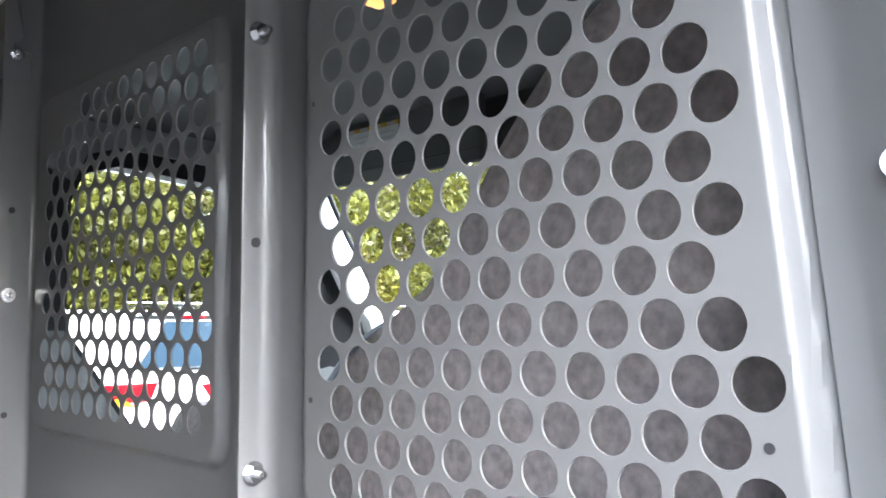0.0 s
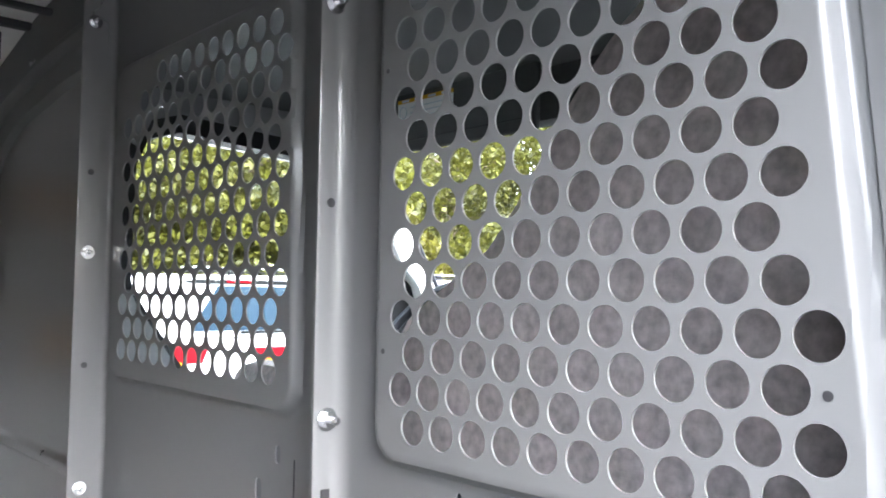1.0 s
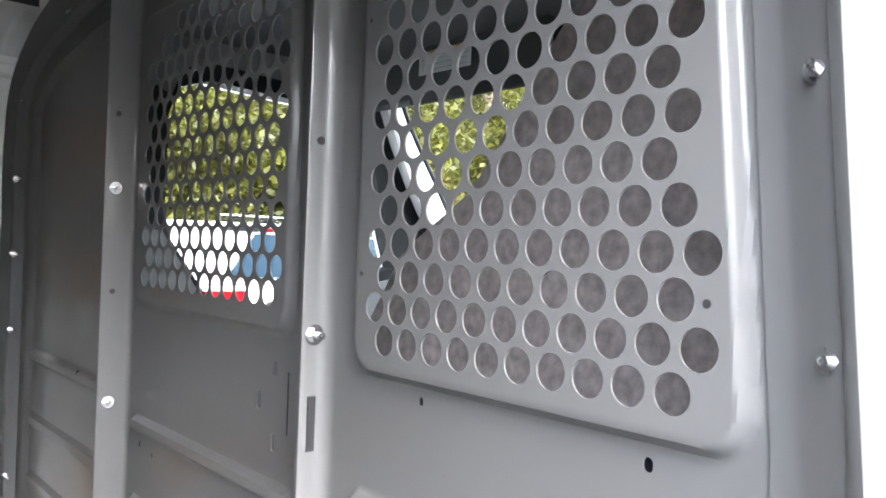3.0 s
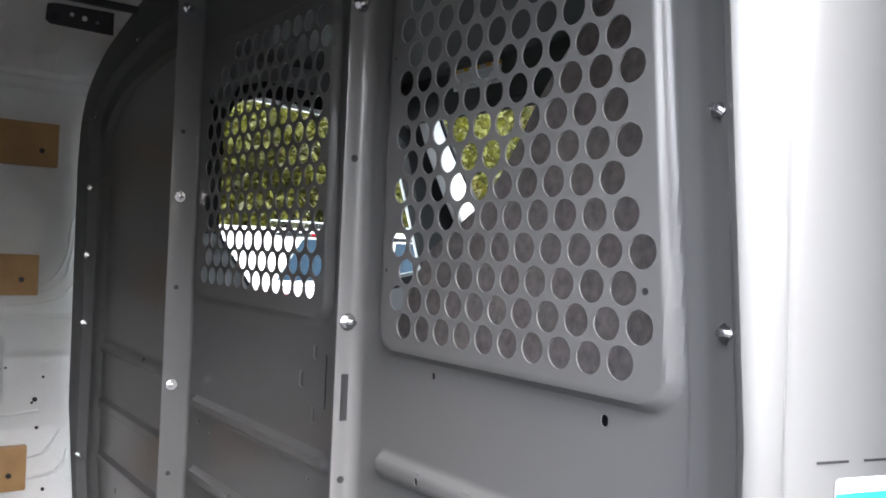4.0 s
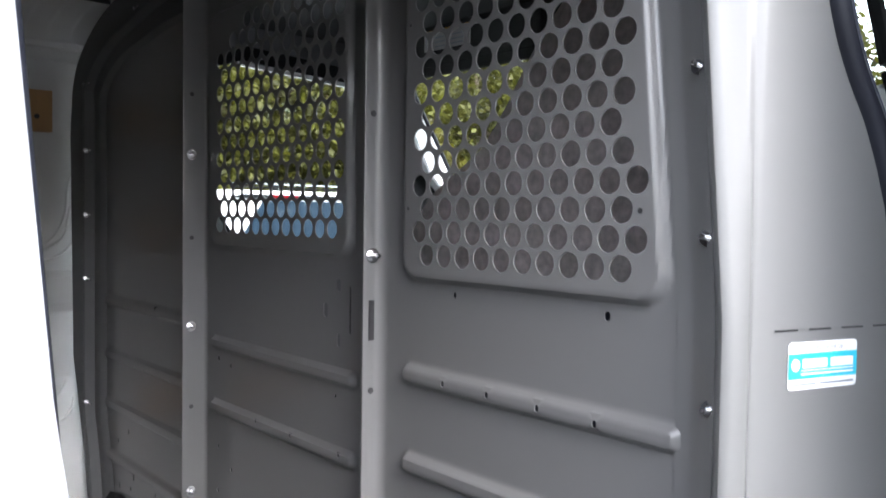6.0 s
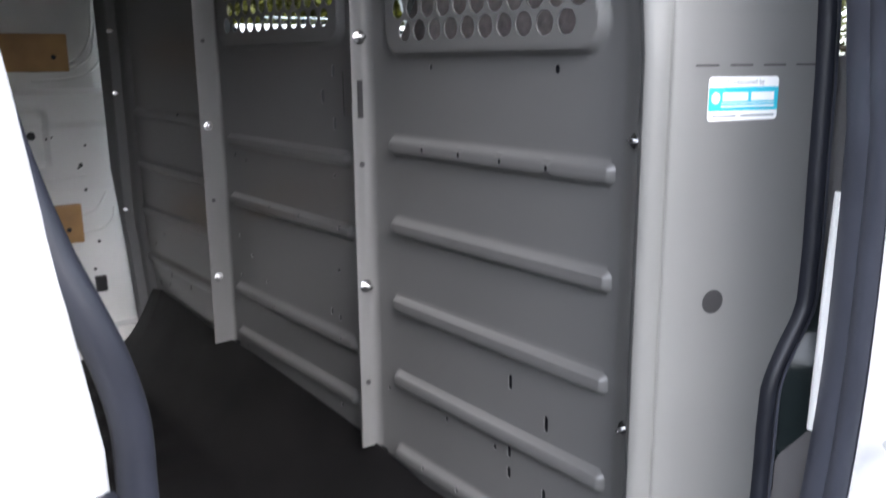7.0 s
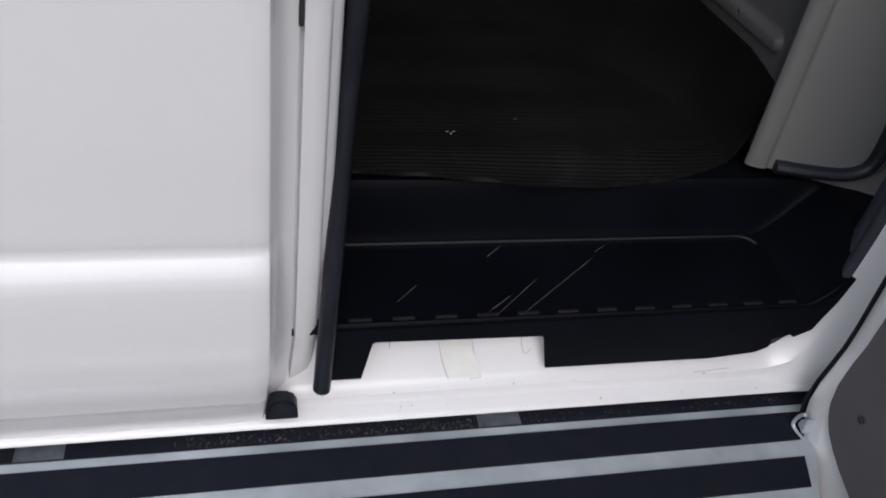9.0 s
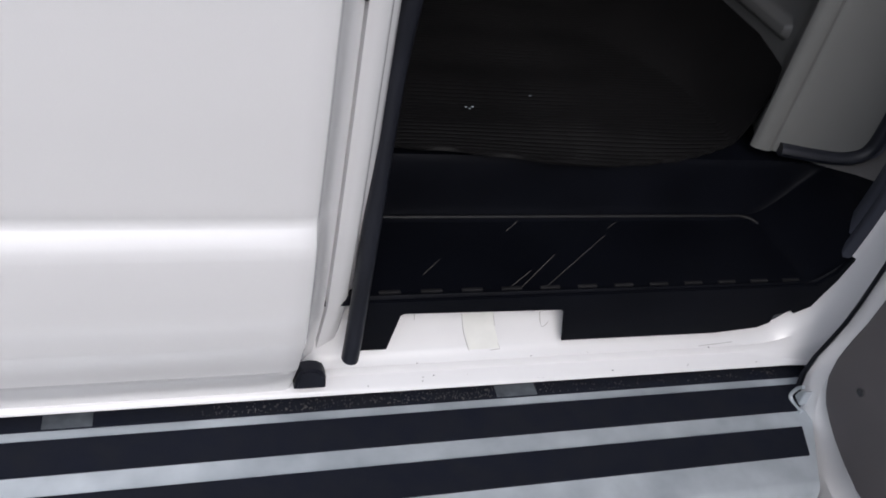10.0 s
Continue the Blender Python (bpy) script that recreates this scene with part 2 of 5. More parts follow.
def rounded_quad(y, z, corners, r):
    """Signed distance to a convex four-sided outline with rounded corners, given anticlockwise."""
    c = [np.array(p, float) for p in corners]
    lines = []
    for a, b in zip(c, c[1:] + c[:1]):
        e = (b - a) / np.linalg.norm(b - a)
        lines.append((np.array((e[1], -e[0])), a))
    cut = []
    for (n0, a0), (n1, a1) in zip(lines[-1:] + lines[:-1], lines):
        cut.append(np.linalg.solve(np.array([n0, n1]), np.array([n0 @ a0 - r, n1 @ a1 - r])))
    inside, outside = -1e9, 1e9
    for (n, _), p, q in zip(lines, cut, cut[1:] + cut[:1]):
        d = (y - p[0]) * n[0] + (z - p[1]) * n[1]
        inside = np.maximum(inside, d)
        e = q - p
        t = np.clip(((y - p[0]) * e[0] + (z - p[1]) * e[1]) / (e @ e), 0, 1)
        outside = np.minimum(outside, np.hypot(y - p[0] - t * e[0], z - p[1] - t * e[1]))
    return np.where(inside > 0, outside, inside) - r


def pressed(pads, ribs):
    """Height of pressed pads (corners, r, h, w) and ribs (y0, y1, z, half height, h) over a sheet."""

    def height(y, z):
        y, z = np.asarray(y, float), np.asarray(z, float)
        out = 0.0007 * np.sin(7 * y + 3 * z) * np.sin(5 * z + 1)
        for corners, r, h, w in pads:
            d = rounded_quad(y, z, corners, r)
            s = np.clip(-d / w, 0, 1)
            out = out + h * s * s * (3 - 2 * s)
        for y0, y1, zc, hz, h in ribs:
            d = rounded_box(y, z, (y0 + y1) / 2, zc, (y1 - y0) / 2, hz, hz * 0.8)
            s = np.clip(-d / 0.0085, 0, 1)
            out = out + h * s * s * (3 - 2 * s)
        return out

    return height


def sheet(name, y0, y1, z0, z1, height, rows, holes, parent, label, pitch=0.0330, rise=0.0287, radius=0.0135, step=0.0035, thick=0.0018):
    """A pressed steel sheet in the plane x = 0, proud towards -x. rows: perforation rows (z, first y, count).
    holes: (y, z, half width, half height) small punched holes and slots."""
    verts, faces = [], []
    if rows:
        pz0, pz1 = rows[0][0] - rise / 2, rows[-1][0] + rise / 2
        py0 = min(r[1] for r in rows) - 0.5 * pitch - 0.006
        py1 = max(r[1] + pitch * (r[2] - 1) for r in rows) + 0.5 * pitch + 0.006
    else:
        pz0 = pz1 = py0 = py1 = -9

    def lines(lo, hi, extra):
        stops = [lo, *[e for e in extra if lo < e < hi], hi]
        out = []
        for p, q in zip(stops, stops[1:]):
            out += list(np.linspace(p, q, max(1, round((q - p) / step)) + 1))[:-1]
        return np.array(out + [hi])

    ys, zs = lines(y0, y1, [py0, py1]), lines(z0, z1, [pz0, pz1])
    ny, nz = len(ys), len(zs)
    yy, zz = np.meshgrid(ys, zs, indexing="ij")
    hh = height(yy, zz)
    verts = np.stack([-hh, yy, zz], -1).reshape(-1, 3).tolist()
    vid = lambda i, j: i * nz + j  # noqa: E731
    skip = np.zeros((ny - 1, nz - 1), bool)
    cy, cz = (ys[:-1] + ys[1:]) / 2, (zs[:-1] + zs[1:]) / 2
    skip |= ((cy > py0) & (cy < py1))[:, None] & ((cz > pz0) & (cz < pz1))[None]

    def rim(ring, outline, flat, depth=thick):
        """Joins a ring of vertices to a punched outline and gives the hole its wall."""
        n0 = len(verts)
        n = len(outline)
        for k, (y, z) in enumerate(outline):
            verts.append([-(flat if flat is not None else float(height(y, z))), y, z])
        for k, (y, z) in enumerate(outline):
            x = verts[n0 + k][0]
            verts.append([x + 0.0006, y, z])
        for k, (y, z) in enumerate(outline):
            verts.append([verts[n0 + k][0] + depth, y, z])
        for k in range(n):
            q = (k + 1) % n
            faces.append((ring[k], ring[q], n0 + q, n0 + k))
            faces.append((n0 + k, n0 + q, n0 + n + q, n0 + n + k))
            faces.append((n0 + n + k, n0 + n + q, n0 + 2 * n + q, n0 + 2 * n + k))

    for hy, hz, a, b in holes:
        i0, i1 = np.searchsorted(ys, hy - a - step) - 1, np.searchsorted(ys, hy + a + step)
        j0, j1 = np.searchsorted(zs, hz - b - step) - 1, np.searchsorted(zs, hz + b + step)
        i0, j0, i1, j1 = max(i0, 0), max(j0, 0), min(i1, ny - 1), min(j1, nz - 1)
        if skip[i0:i1, j0:j1].any():
            continue
        skip[i0:i1, j0:j1] = True
        ring = [vid(i, j0) for i in range(i0, i1)] + [vid(i1, j) for j in range(j0, j1)]
        ring += [vid(i, j1) for i in range(i1, i0, -1)] + [vid(i0, j) for j in range(j1, j0, -1)]
        out = []
        for v in ring:
            dy, dz = verts[v][1] - hy, verts[v][2] - hz
            ang = math.atan2(dz / b, dy / a)
            c, s = math.cos(ang), math.sin(ang)
            rr = min(a, b)
            py, pz = max(a - rr, 0), max(b - rr, 0)
            out.append((hy + math.copysign(py, c) * (abs(c) > 1e-3) + rr * c, hz + math.copysign(pz, s) * (abs(s) > 1e-3) + rr * s))
        rim(ring, out, None, 0.0022)

    for i in range(ny - 1):
        for j in range(nz - 1):
            if not skip[i, j]:
                faces.append((vid(i, j), vid(i + 1, j), vid(i + 1, j + 1), vid(i, j + 1)))

    if rows:
        flat = float(height((py0 + py1) / 2, (pz0 + pz1) / 2))

        def put(y, z):
            verts.append([-float(height(y, z)), y, z])
            return len(verts) - 1

        for zc, first, count in rows:
            za, zb = zc - rise / 2, zc + rise / 2
            last = first + pitch * (count - 1)
            for ya, yb in ((py0, first - pitch / 2), (last + pitch / 2, py1)):
                cuts = np.linspace(ya, yb, max(1, round((yb - ya) / 0.0017)) + 1)
                lifts = np.linspace(za, zb, 15)
                ids = [[put(p, w) for w in lifts] for p in cuts]
                for c0, c1 in zip(ids, ids[1:]):
                    faces += [(c0[m], c1[m], c1[m + 1], c0[m + 1]) for m in range(14)]
            for k in range(count):
                c = first + pitch * k
                ring, out = [], []
                corner = math.atan2(rise, pitch)
                for ang in sorted([s * math.tau / 28 for s in range(28)] + [corner, math.pi - corner, math.pi + corner, math.tau - corner]):
                    co, si = math.cos(ang), math.sin(ang)
                    m = min((pitch / 2) / max(abs(co), 1e-6), (rise / 2) / max(abs(si), 1e-6))
                    ring.append(put(c + m * co, zc + m * si))
                    out.append((c + radius * co, zc + radius * si))
                rim(ring, out, None)
    me_faces = [f[::-1] for f in faces]
    ob = raw(name, verts, me_faces, STEEL, parent, label)
    # added blocks plug the holes, coloured like the dim cab seen through them
    for hy, hz, a, b in holes:
        x = -float(height(hy, hz))
        part("hole_shade_block", box((x + 0.0016, hy - a - 0.001, hz - b - 0.001), (x + 0.006, hy + a + 0.001, hz + b + 0.001), 0), DOORTRIM if hz > 0.5 and b > 0.008 else PLASTIC, ob, smooth=False)
    return ob


partition = thing("partition", "grey painted steel bulkhead partition with punched round holes", "partition")
PAD1 = pressed([(((0.054, 0.620), (0.465, 0.620), (0.465, 1.060), (0.089, 0.993)), 0.034, 0.011, 0.011)],
               [(0.041, 0.463, z, 0.0150, 0.010) for z in (0.501, 0.385, 0.269, 0.151, 0.031)])
ROWS1 = []
for k in range(13):
    even = k % 2 == 0
    first, count = (0.111, 10) if even else (0.0935, 11)
    if k in (5, 7, 9):
        first, count = 0.1265, 10
    if k == 10:
        first, count = 0.144, 9
    if k == 11:
        first, count = 0.1595, 9
    if k == 12:
        first, count = 0.276, 5
    ROWS1.append((0.6575 + 0.0287 * k, first, count))
SMALL = 0.0030
HOLES1 = [(0.376, 0.501, SMALL, 0.004), (0.298, 0.501, SMALL, 0.004), (0.219, 0.500, SMALL, 0.004), (0.140, 0.499, SMALL, 0.004)]
HOLES1 += [(0.366, 0.610, SMALL, 0.004), (0.134, 0.608, 0.004, 0.005), (0.201, 0.641, SMALL, SMALL), (0.365, 0.643, SMALL, SMALL)]
HOLES1 += [(0.205, 0.223, 0.0035, 0.010), (0.140, 0.189, 0.0035, 0.010), (0.206, 0.128, 0.0035, 0.008), (0.234, 0.124, 0.003, 0.004)]
HOLES1 += [(0.206, 0.099, 0.0035, 0.008), (0.142, 0.094, 0.0035, 0.008), (0.141, 0.066, 0.0035, 0.008)]
HOLES1 += [(y, 0.034, SMALL, 0.004) for y in (0.146, 0.224, 0.304, 0.384)] + [(0.338, 0.126, SMALL, 0.004), (0.484, 0.126, SMALL, 0.003)]
panel1 = sheet("perforated_panel", 0.036, 0.492, -0.10, 1.215, PAD1, ROWS1, HOLES1, partition, "grey steel panel with round holes and pressed ribs")

for y, z, r in ((0.089, 0.714, 0.0028), (0.112, 0.949, 0.003), (0.215, 0.994, 0.003), (0.4455, 0.715, 0.0022), (0.4455, 0.946, 0.0022)):
    x = -float(PAD1(y, z))
    part("rivet_hole", rod((x - 0.0004, y, z), (x + 0.003, y, z), r, 16), DARKSTEEL, panel1)

PAD2 = pressed([(((0.576, 0.640), (1.034, 0.640), (1.034, 1.066), (0.588, 1.066)), 0.034, 0.011, 0.011)],
               [(0.572, 1.032, z, 0.0140, 0.010) for z in (0.472, 0.356, 0.172, 0.078)])
ROWS2 = []
for k in range(13):
    first, count = (0.6245, 12) if k % 2 == 0 else (0.608, 12)
    if k == 11:
        count = 11
    if k == 12:
        count = 9
    ROWS2.append((0.685 + 0.0287 * k, first, count))
HOLES2 = [(0.621, 0.604, 0.005, 0.009), (0.656, 0.565, 0.006, 0.011), (0.621, 0.524, 0.004, 0.010), (1.012, 0.443, 0.004, 0.005), (0.964, 0.436, SMALL, 0.004)]
HOLES2 += [(y, 0.360, SMALL, SMALL) for y in (0.853, 0.741, 0.605)] + [(1.011, 0.283, 0.003, 0.004), (0.959, 0.251, SMALL, 0.004), (1.012, 0.202, 0.004, 0.004)]
HOLES2 += [(0.625, 0.286, 0.003, 0.004), (0.854, 0.172, SMALL, SMALL), (0.654, 0.210, SMALL, 0.006), (0.627, 0.205, SMALL, 0.006), (0.612, 0.174, SMALL, SMALL), (0.897, 0.211, SMALL, 0.004), (1.006, 0.053, SMALL, 0.004), (0.631, 0.050, SMALL, 0.004), (0.628, 0.441, SMALL, 0.003)]
panel2 = sheet("perforated_panel", 0.520, 1.044, -0.10, 1.215, PAD2, ROWS2, HOLES2, partition, "grey steel panel with round holes and pressed ribs")

PAD3 = pressed([], [(1.085, 1.600, z, 0.0145, 0.009) for z in (0.500, 0.375, 0.260, 0.140)])
HOLES3 = [(1.291, 0.506, SMALL, 0.004), (1.464, 0.214, SMALL, 0.006), (1.530, 0.181, SMALL, 0.006), (1.433, 0.119, SMALL, 0.008), (1.520, 0.080, SMALL, 0.008), (1.451, 0.089, SMALL, 0.005), (1.309, 0.112, SMALL, 0.005)]
part("seam_slit", box((-0.0012, 0.5895, 0.537), (0.0015, 0.5908, 0.604), 0), DARKSTEEL, panel2)
sheet("plain_panel", 1.064, 1.615, -0.10, 1.215, PAD3, [], HOLES3, partition, "grey steel panel with pressed ribs")


def flange(name, y, depth, parent, r=0.016, slots=(), z0=-0.1, z1=1.215):
    """The edge of a panel, rolled towards the cargo side and bolted to its neighbour, with punched slots."""
    prof = [(0.0, y - r - 0.012), (0.0, y - r - 0.004)]
    prof += [(-r + r * math.cos(a), y - r + r * math.sin(a)) for a in np.linspace(0, math.pi / 2, 9)]
    prof += [(-depth + 0.002, y), (-depth, y + 0.001), (-depth, y + 0.0045), (-depth + 0.002, y + 0.0055), (-0.004, y + 0.0055)]
    zs = sorted({z0, z1, *[s for a, b in slots for s in (a, b)]})
    rows = [[(px, py, z) for px, py in prof] for z in zs]
    return grid(rows, STEEL, name, parent)


flange("rolled_flange", 0.517, 0.029, partition, z0=0.022)
flange("rolled_flange", 1.062, 0.046, partition, 0.007, z0=0.052)


def punched(name, y, x, z, hx, hz, parent):
    """A dark punched slot: a shallow recess with a rim, set into a flange that faces -y."""
    bm = poly_slab([(x - hx, z - hz), (x + hx, z - hz), (x + hx, z + hz), (x - hx, z + hz)], "y", y - 0.0012, y + 0.001, 0.0004)
    return part(name, bm, DARKSTEEL, parent)


punched("flange_slot", 0.517, -0.0165, 0.565, 0.0045, 0.027, partition)
for z in (0.841, 0.470, 0.30 - 0.17):
    part("bolt_hole", rod((-0.0165, 0.5158, z), (-0.0165, 0.518, z), 0.0042), DARKSTEEL, partition)
for z in (0.92, 0.66, 0.35):
    part("bolt_hole", rod((-0.030, 1.0608, z), (-0.030, 1.063, z), 0.0040), DARKSTEEL, partition)


def bolt(p, axis, parent, length=0.016, head=0.0075):
    """A zinc bolt with washer, hex nut and a domed thread end, along an axis."""
    p, a = Vector(p), Vector(axis).normalized()
    b = rod(p, p + a * 0.0018, head * 1.35, 20)
    rod(p + a * 0.0018, p + a * 0.0075, head, 6, bm=b)
    rod(p + a * 0.0075, p + a * length, head * 0.48, 12, bm=b)
    rod(p + a * length, p + a * (length + 0.002), head * 0.48, 12, head * 0.25, bm=b)
    return part("bolt", b, ZINC, parent, "bright zinc bolt with hex nut")


for z in (1.02, 0.652, 0.286):
    bolt((-0.0165, 0.5165, z), (0, -1, 0), partition)
for z in (1.126, 0.811, 0.498, 0.193):
    bolt((-0.031, 1.0615, z), (0, -1, 0), partition, 0.011, 0.0068)

# edge strip towards the side wall on the far side
EDGE = [(-0.100, 1.60), (0.15, 1.66), (0.35, 1.735), (0.9, 1.755), (1.00, 1.735), (1.07, 1.68), (1.13, 1.56), (1.165, 1.42), (1.195, 1.28), (1.215, 1.05)]
rows = []
for z in np.linspace(-0.10, 1.0, 40):
    yo = interp(z, EDGE)
    yi = min(1.612, yo - 0.075)
    rows.append([(0.0, yi - 0.010, z), (-0.010, yi, z), (-0.013, yi + 0.008, z), (-0.013, yi + 0.036, z), (-0.034, yi + 0.041, z), (-0.037, yi + 0.045, z), (-0.036, yi + 0.050, z), (-0.026, yi + 0.056, z), (-0.024, yi + 0.062, z), (-0.036, yo - 0.004, z), (-0.036, yo, z)])
grid(rows, CHANNEL, "edge_channel", partition)
arc = smooth_path([(-0.036, 1.745, 0.92), (-0.036, 1.735, 1.00), (-0.036, 1.68, 1.07), (-0.036, 1.56, 1.13), (-0.036, 1.42, 1.165), (-0.036, 1.28, 1.193), (-0.036, 1.05, 1.212)])
cen = Vector((-0.036, 1.1, 0.7))
rows = []
for p in arc:
    d = (cen - p).normalized()
    rows.append([p, p + d * 0.004, p + d * 0.060 + Vector((0.012, 0, 0)), p + d * 0.066 + Vector((0.009, 0, 0)), p + d * 0.073 + Vector((0.001, 0, 0)), p + d * 0.079 + Vector((0.002, 0, 0)), p + d * 0.083 + Vector((0.022, 0, 0)), p + d * 0.12 + Vector((0.024, 0, 0)), p + d * 0.13 + Vector((0.036, 0, 0))])
grid(rows, CHANNEL, "edge_channel", partition)
for z in (1.003, 0.848, 0.697, 0.546, 0.252):
    yb = min(1.612, interp(z, EDGE) - 0.075) + 0.0415
    bolt((-0.030, yb, z), (0, -1, 0), partition, 0.026, 0.0052)
    bolt((-0.030, yb + 0.0085, z), (0, 1, 0), partition, 0.013, 0.0052)
bolt((-0.020, 1.36, 1.128), (-0.25, -1, 0), partition, 0.024, 0.0055)

# near edge of the first panel, turned out to the wing panel


def edge_lean(z):
    """The panel's near edge leans inboard towards the roof."""
    return max(0.0, z - 0.62) * 0.083


rows = []
for z in np.linspace(-0.1, 1.215, 28):
    k = edge_lean(z)
    rows.append([(-0.0020, 0.050 + k, z), (-0.0024, 0.036 + k, z), (-0.0040, 0.030 + k, z), (-0.012, 0.015 + k, z), (-0.018, 0.004 + k, z), (-0.020, -0.006 + k, z)])
grid(rows, STEEL, "turned_edge", partition)
for z in (0.977, 0.841, 0.690, 0.539, 0.236):
    bolt((-0.0135, 0.008 + edge_lean(z), z), (-1, -0.2, 0.1), partition, 0.0165, 0.0056)

# ---- wing panel beside the door post ----
WING_R = [(-0.105, 0.080), (-0.095, 0.093), (-0.06, 0.102), (0.032, 0.101), (0.074, 0.108), (0.147, 0.116), (0.226, 0.1155), (0.272, 0.1175), (0.30, 0.127), (0.32, 0.137), (0.345, 0.150), (0.365, 0.156), (0.42, 0.1575), (0.50, 0.156), (0.60, 0.1545), (0.67, 0.151), (0.72, 0.140), (0.774, 0.122), (0.807, 0.106), (0.833, 0.090), (0.87, 0.073), (0.913, 0.060), (0.97, 0.049), (1.215, 0.030)]


def wing_y(x):
    return -0.039 - 0.28 * (x - 0.03)


wing = thing("wing_panel", "light grey painted steel wing panel beside the door post", "panel")
zs = sorted({*np.linspace(-0.102, 1.21, 90), *[z for z, _ in WING_R if z > -0.102]})
rows = []
for z in zs:
    xr = interp(z, WING_R)
    row = [(-0.014, 0.004), (-0.026, -0.004), (-0.032, -0.010), (-0.0340, -0.0145), (-0.0330, -0.0185), (-0.0290, -0.0230), (-0.0220, -0.0265), (-0.0160, -0.0285), (-0.0125, -0.0285), (-0.0100, -0.0268), (-0.0080, -0.0266), (-0.0055, -0.0280)]
    row = [(x, y + edge_lean(z) * min(1, max(0, (-0.006 - x) / 0.02)), z) for x, y in row]
    for s in np.linspace(0, 1, 8):
        x = -0.002 + s * (xr + 0.002)
        row.append((x, wing_y(x) - 0.002 + 0.006 * (1 - s) ** 6 * 0.2, z))
    rows.append(row)
grid(rows, WINGPAINT, "wing_sheet", wing, thick=0.0018)


def on_wing(x, z, off=0.0):
    return Vector((x - 0.27 * off, wing_y(x) - 0.002 - off * 0.963, z))


def wing_plate(name, x0, x1, z0, z1, mat, parent, lift, label="", r=0.004, thick=0.0004):
    """A thin plate on the wing panel with rounded corners."""
    out = []
    for cx, cz, a0 in ((x1 - r, z1 - r, 0), (x0 + r, z1 - r, 90), (x0 + r, z0 + r, 180), (x1 - r, z0 + r, 270)):
        out += [(cx + r * math.cos(radians(a0 + a)), cz + r * math.sin(radians(a0 + a))) for a in (0, 30, 60, 90)]
    bm = bmesh.new()
    lo = [bm.verts.new(on_wing(x, z, lift)) for x, z in out]
    hi = [bm.verts.new(on_wing(x, z, lift + thick)) for x, z in out]
    bm.faces.new(hi)
    for k in range(len(out)):
        bm.faces.new((lo[k], lo[(k + 1) % len(out)], hi[(k + 1) % len(out)], hi[k]))
    return part(name, bm, mat, parent, label, smooth=False)


sticker = wing_plate("maker_label", 0.0285, 0.1100, 0.5585, 0.6005, LABELWHITE, wing, 0.0004, "white and cyan maker's label")
wing_plate("colour_band", 0.0289, 0.1096, 0.5680, 0.5905, LABELBLUE, sticker, 0.0009, "cyan band", 0.0005)
for x0, x1 in ((0.0445, 0.0735), (0.0775, 0.1045)):
    wing_plate("logo_bar", x0, x1, 0.5775, 0.5855, LABELWHITE, sticker, 0.0014, "", 0.0006)
wing_plate("logo_underline", 0.0430, 0.1055, 0.5750, 0.5758, LABELWHITE, sticker, 0.0014, "", 0.0002)
wing_plate("small_line", 0.0430, 0.1050, 0.5715, 0.5730, LABELWHITE, sticker, 0.0014, "", 0.0004)
for x0, x1 in ((0.0340, 0.0610), (0.0660, 0.1060)):
    wing_plate("fine_print", x0, x1, 0.5622, 0.5640, INK, sticker, 0.0009, "", 0.0004)
disc = [on_wing(0.0365 + 0.0048 * math.cos(a), 0.5805 + 0.0055 * math.sin(a), 0.0014) for a in np.linspace(0, math.tau, 24, endpoint=False)]
ring = [on_wing(0.0365 + 0.0048 * math.cos(a), 0.5805 + 0.0055 * math.sin(a), 0.0018) for a in np.linspace(0, math.tau, 24, endpoint=False)]
raw("logo_disc", disc + ring, [list(range(24, 48))] + [(k, (k + 1) % 24, 24 + (k + 1) % 24, 24 + k) for k in range(24)], LABELWHITE, sticker, smooth=False)
text = bpy.data.curves.new("label_text", "FONT")
text.body, text.size, text.align_x, text.extrude = "Manufactured by", 0.0072, "CENTER", 0.0001
tob = new("label_text", text)
wx = Vector((1, -0.28, 0)).normalized()
wnrm = Vector((-0.27, -0.963, 0)).normalized()
tm = Matrix((wx, Vector((0, 0, 1)), wnrm)).transposed().to_4x4()
tm.translation = on_wing(0.0692, 0.5932, 0.0012)
dg = bpy.context.evaluated_depsgraph_get()
tmesh = bpy.data.meshes.new_from_object(tob.evaluated_get(dg))
bpy.data.objects.remove(tob)
tmesh.transform(tm)
tmesh.materials.clear()
tmesh.materials.append(INK)
tt = new("label_text", tmesh)
tt.parent = sticker
for k in range(4):
    x0 = 0.013 + 0.039 * k
    wing_plate("cut_slit", x0, x0 + 0.026, 0.6105, 0.6122, DARKSTEEL, wing, 0.0002, "", 0.0005)
hole = [on_wing(0.0485 + 0.0125 * math.cos(a), 0.376 + 0.0125 * math.sin(a), 0.0003) for a in np.linspace(0, math.tau, 28, endpoint=False)]
back = [on_wing(0.0485 + 0.0105 * math.cos(a), 0.376 + 0.0105 * math.sin(a), 0.0006) for a in np.linspace(0, math.tau, 28, endpoint=False)]
raw("grommet", hole + back, [list(range(28, 56))] + [(k, (k + 1) % 28, 28 + (k + 1) % 28, 28 + k) for k in range(28)], DARKSTEEL, wing, "dark round plug")
for x in (-0.002, 0.022):
    bolt(on_wing(x, 0.985, 0.0), wnrm, wing, 0.009, 0.007)

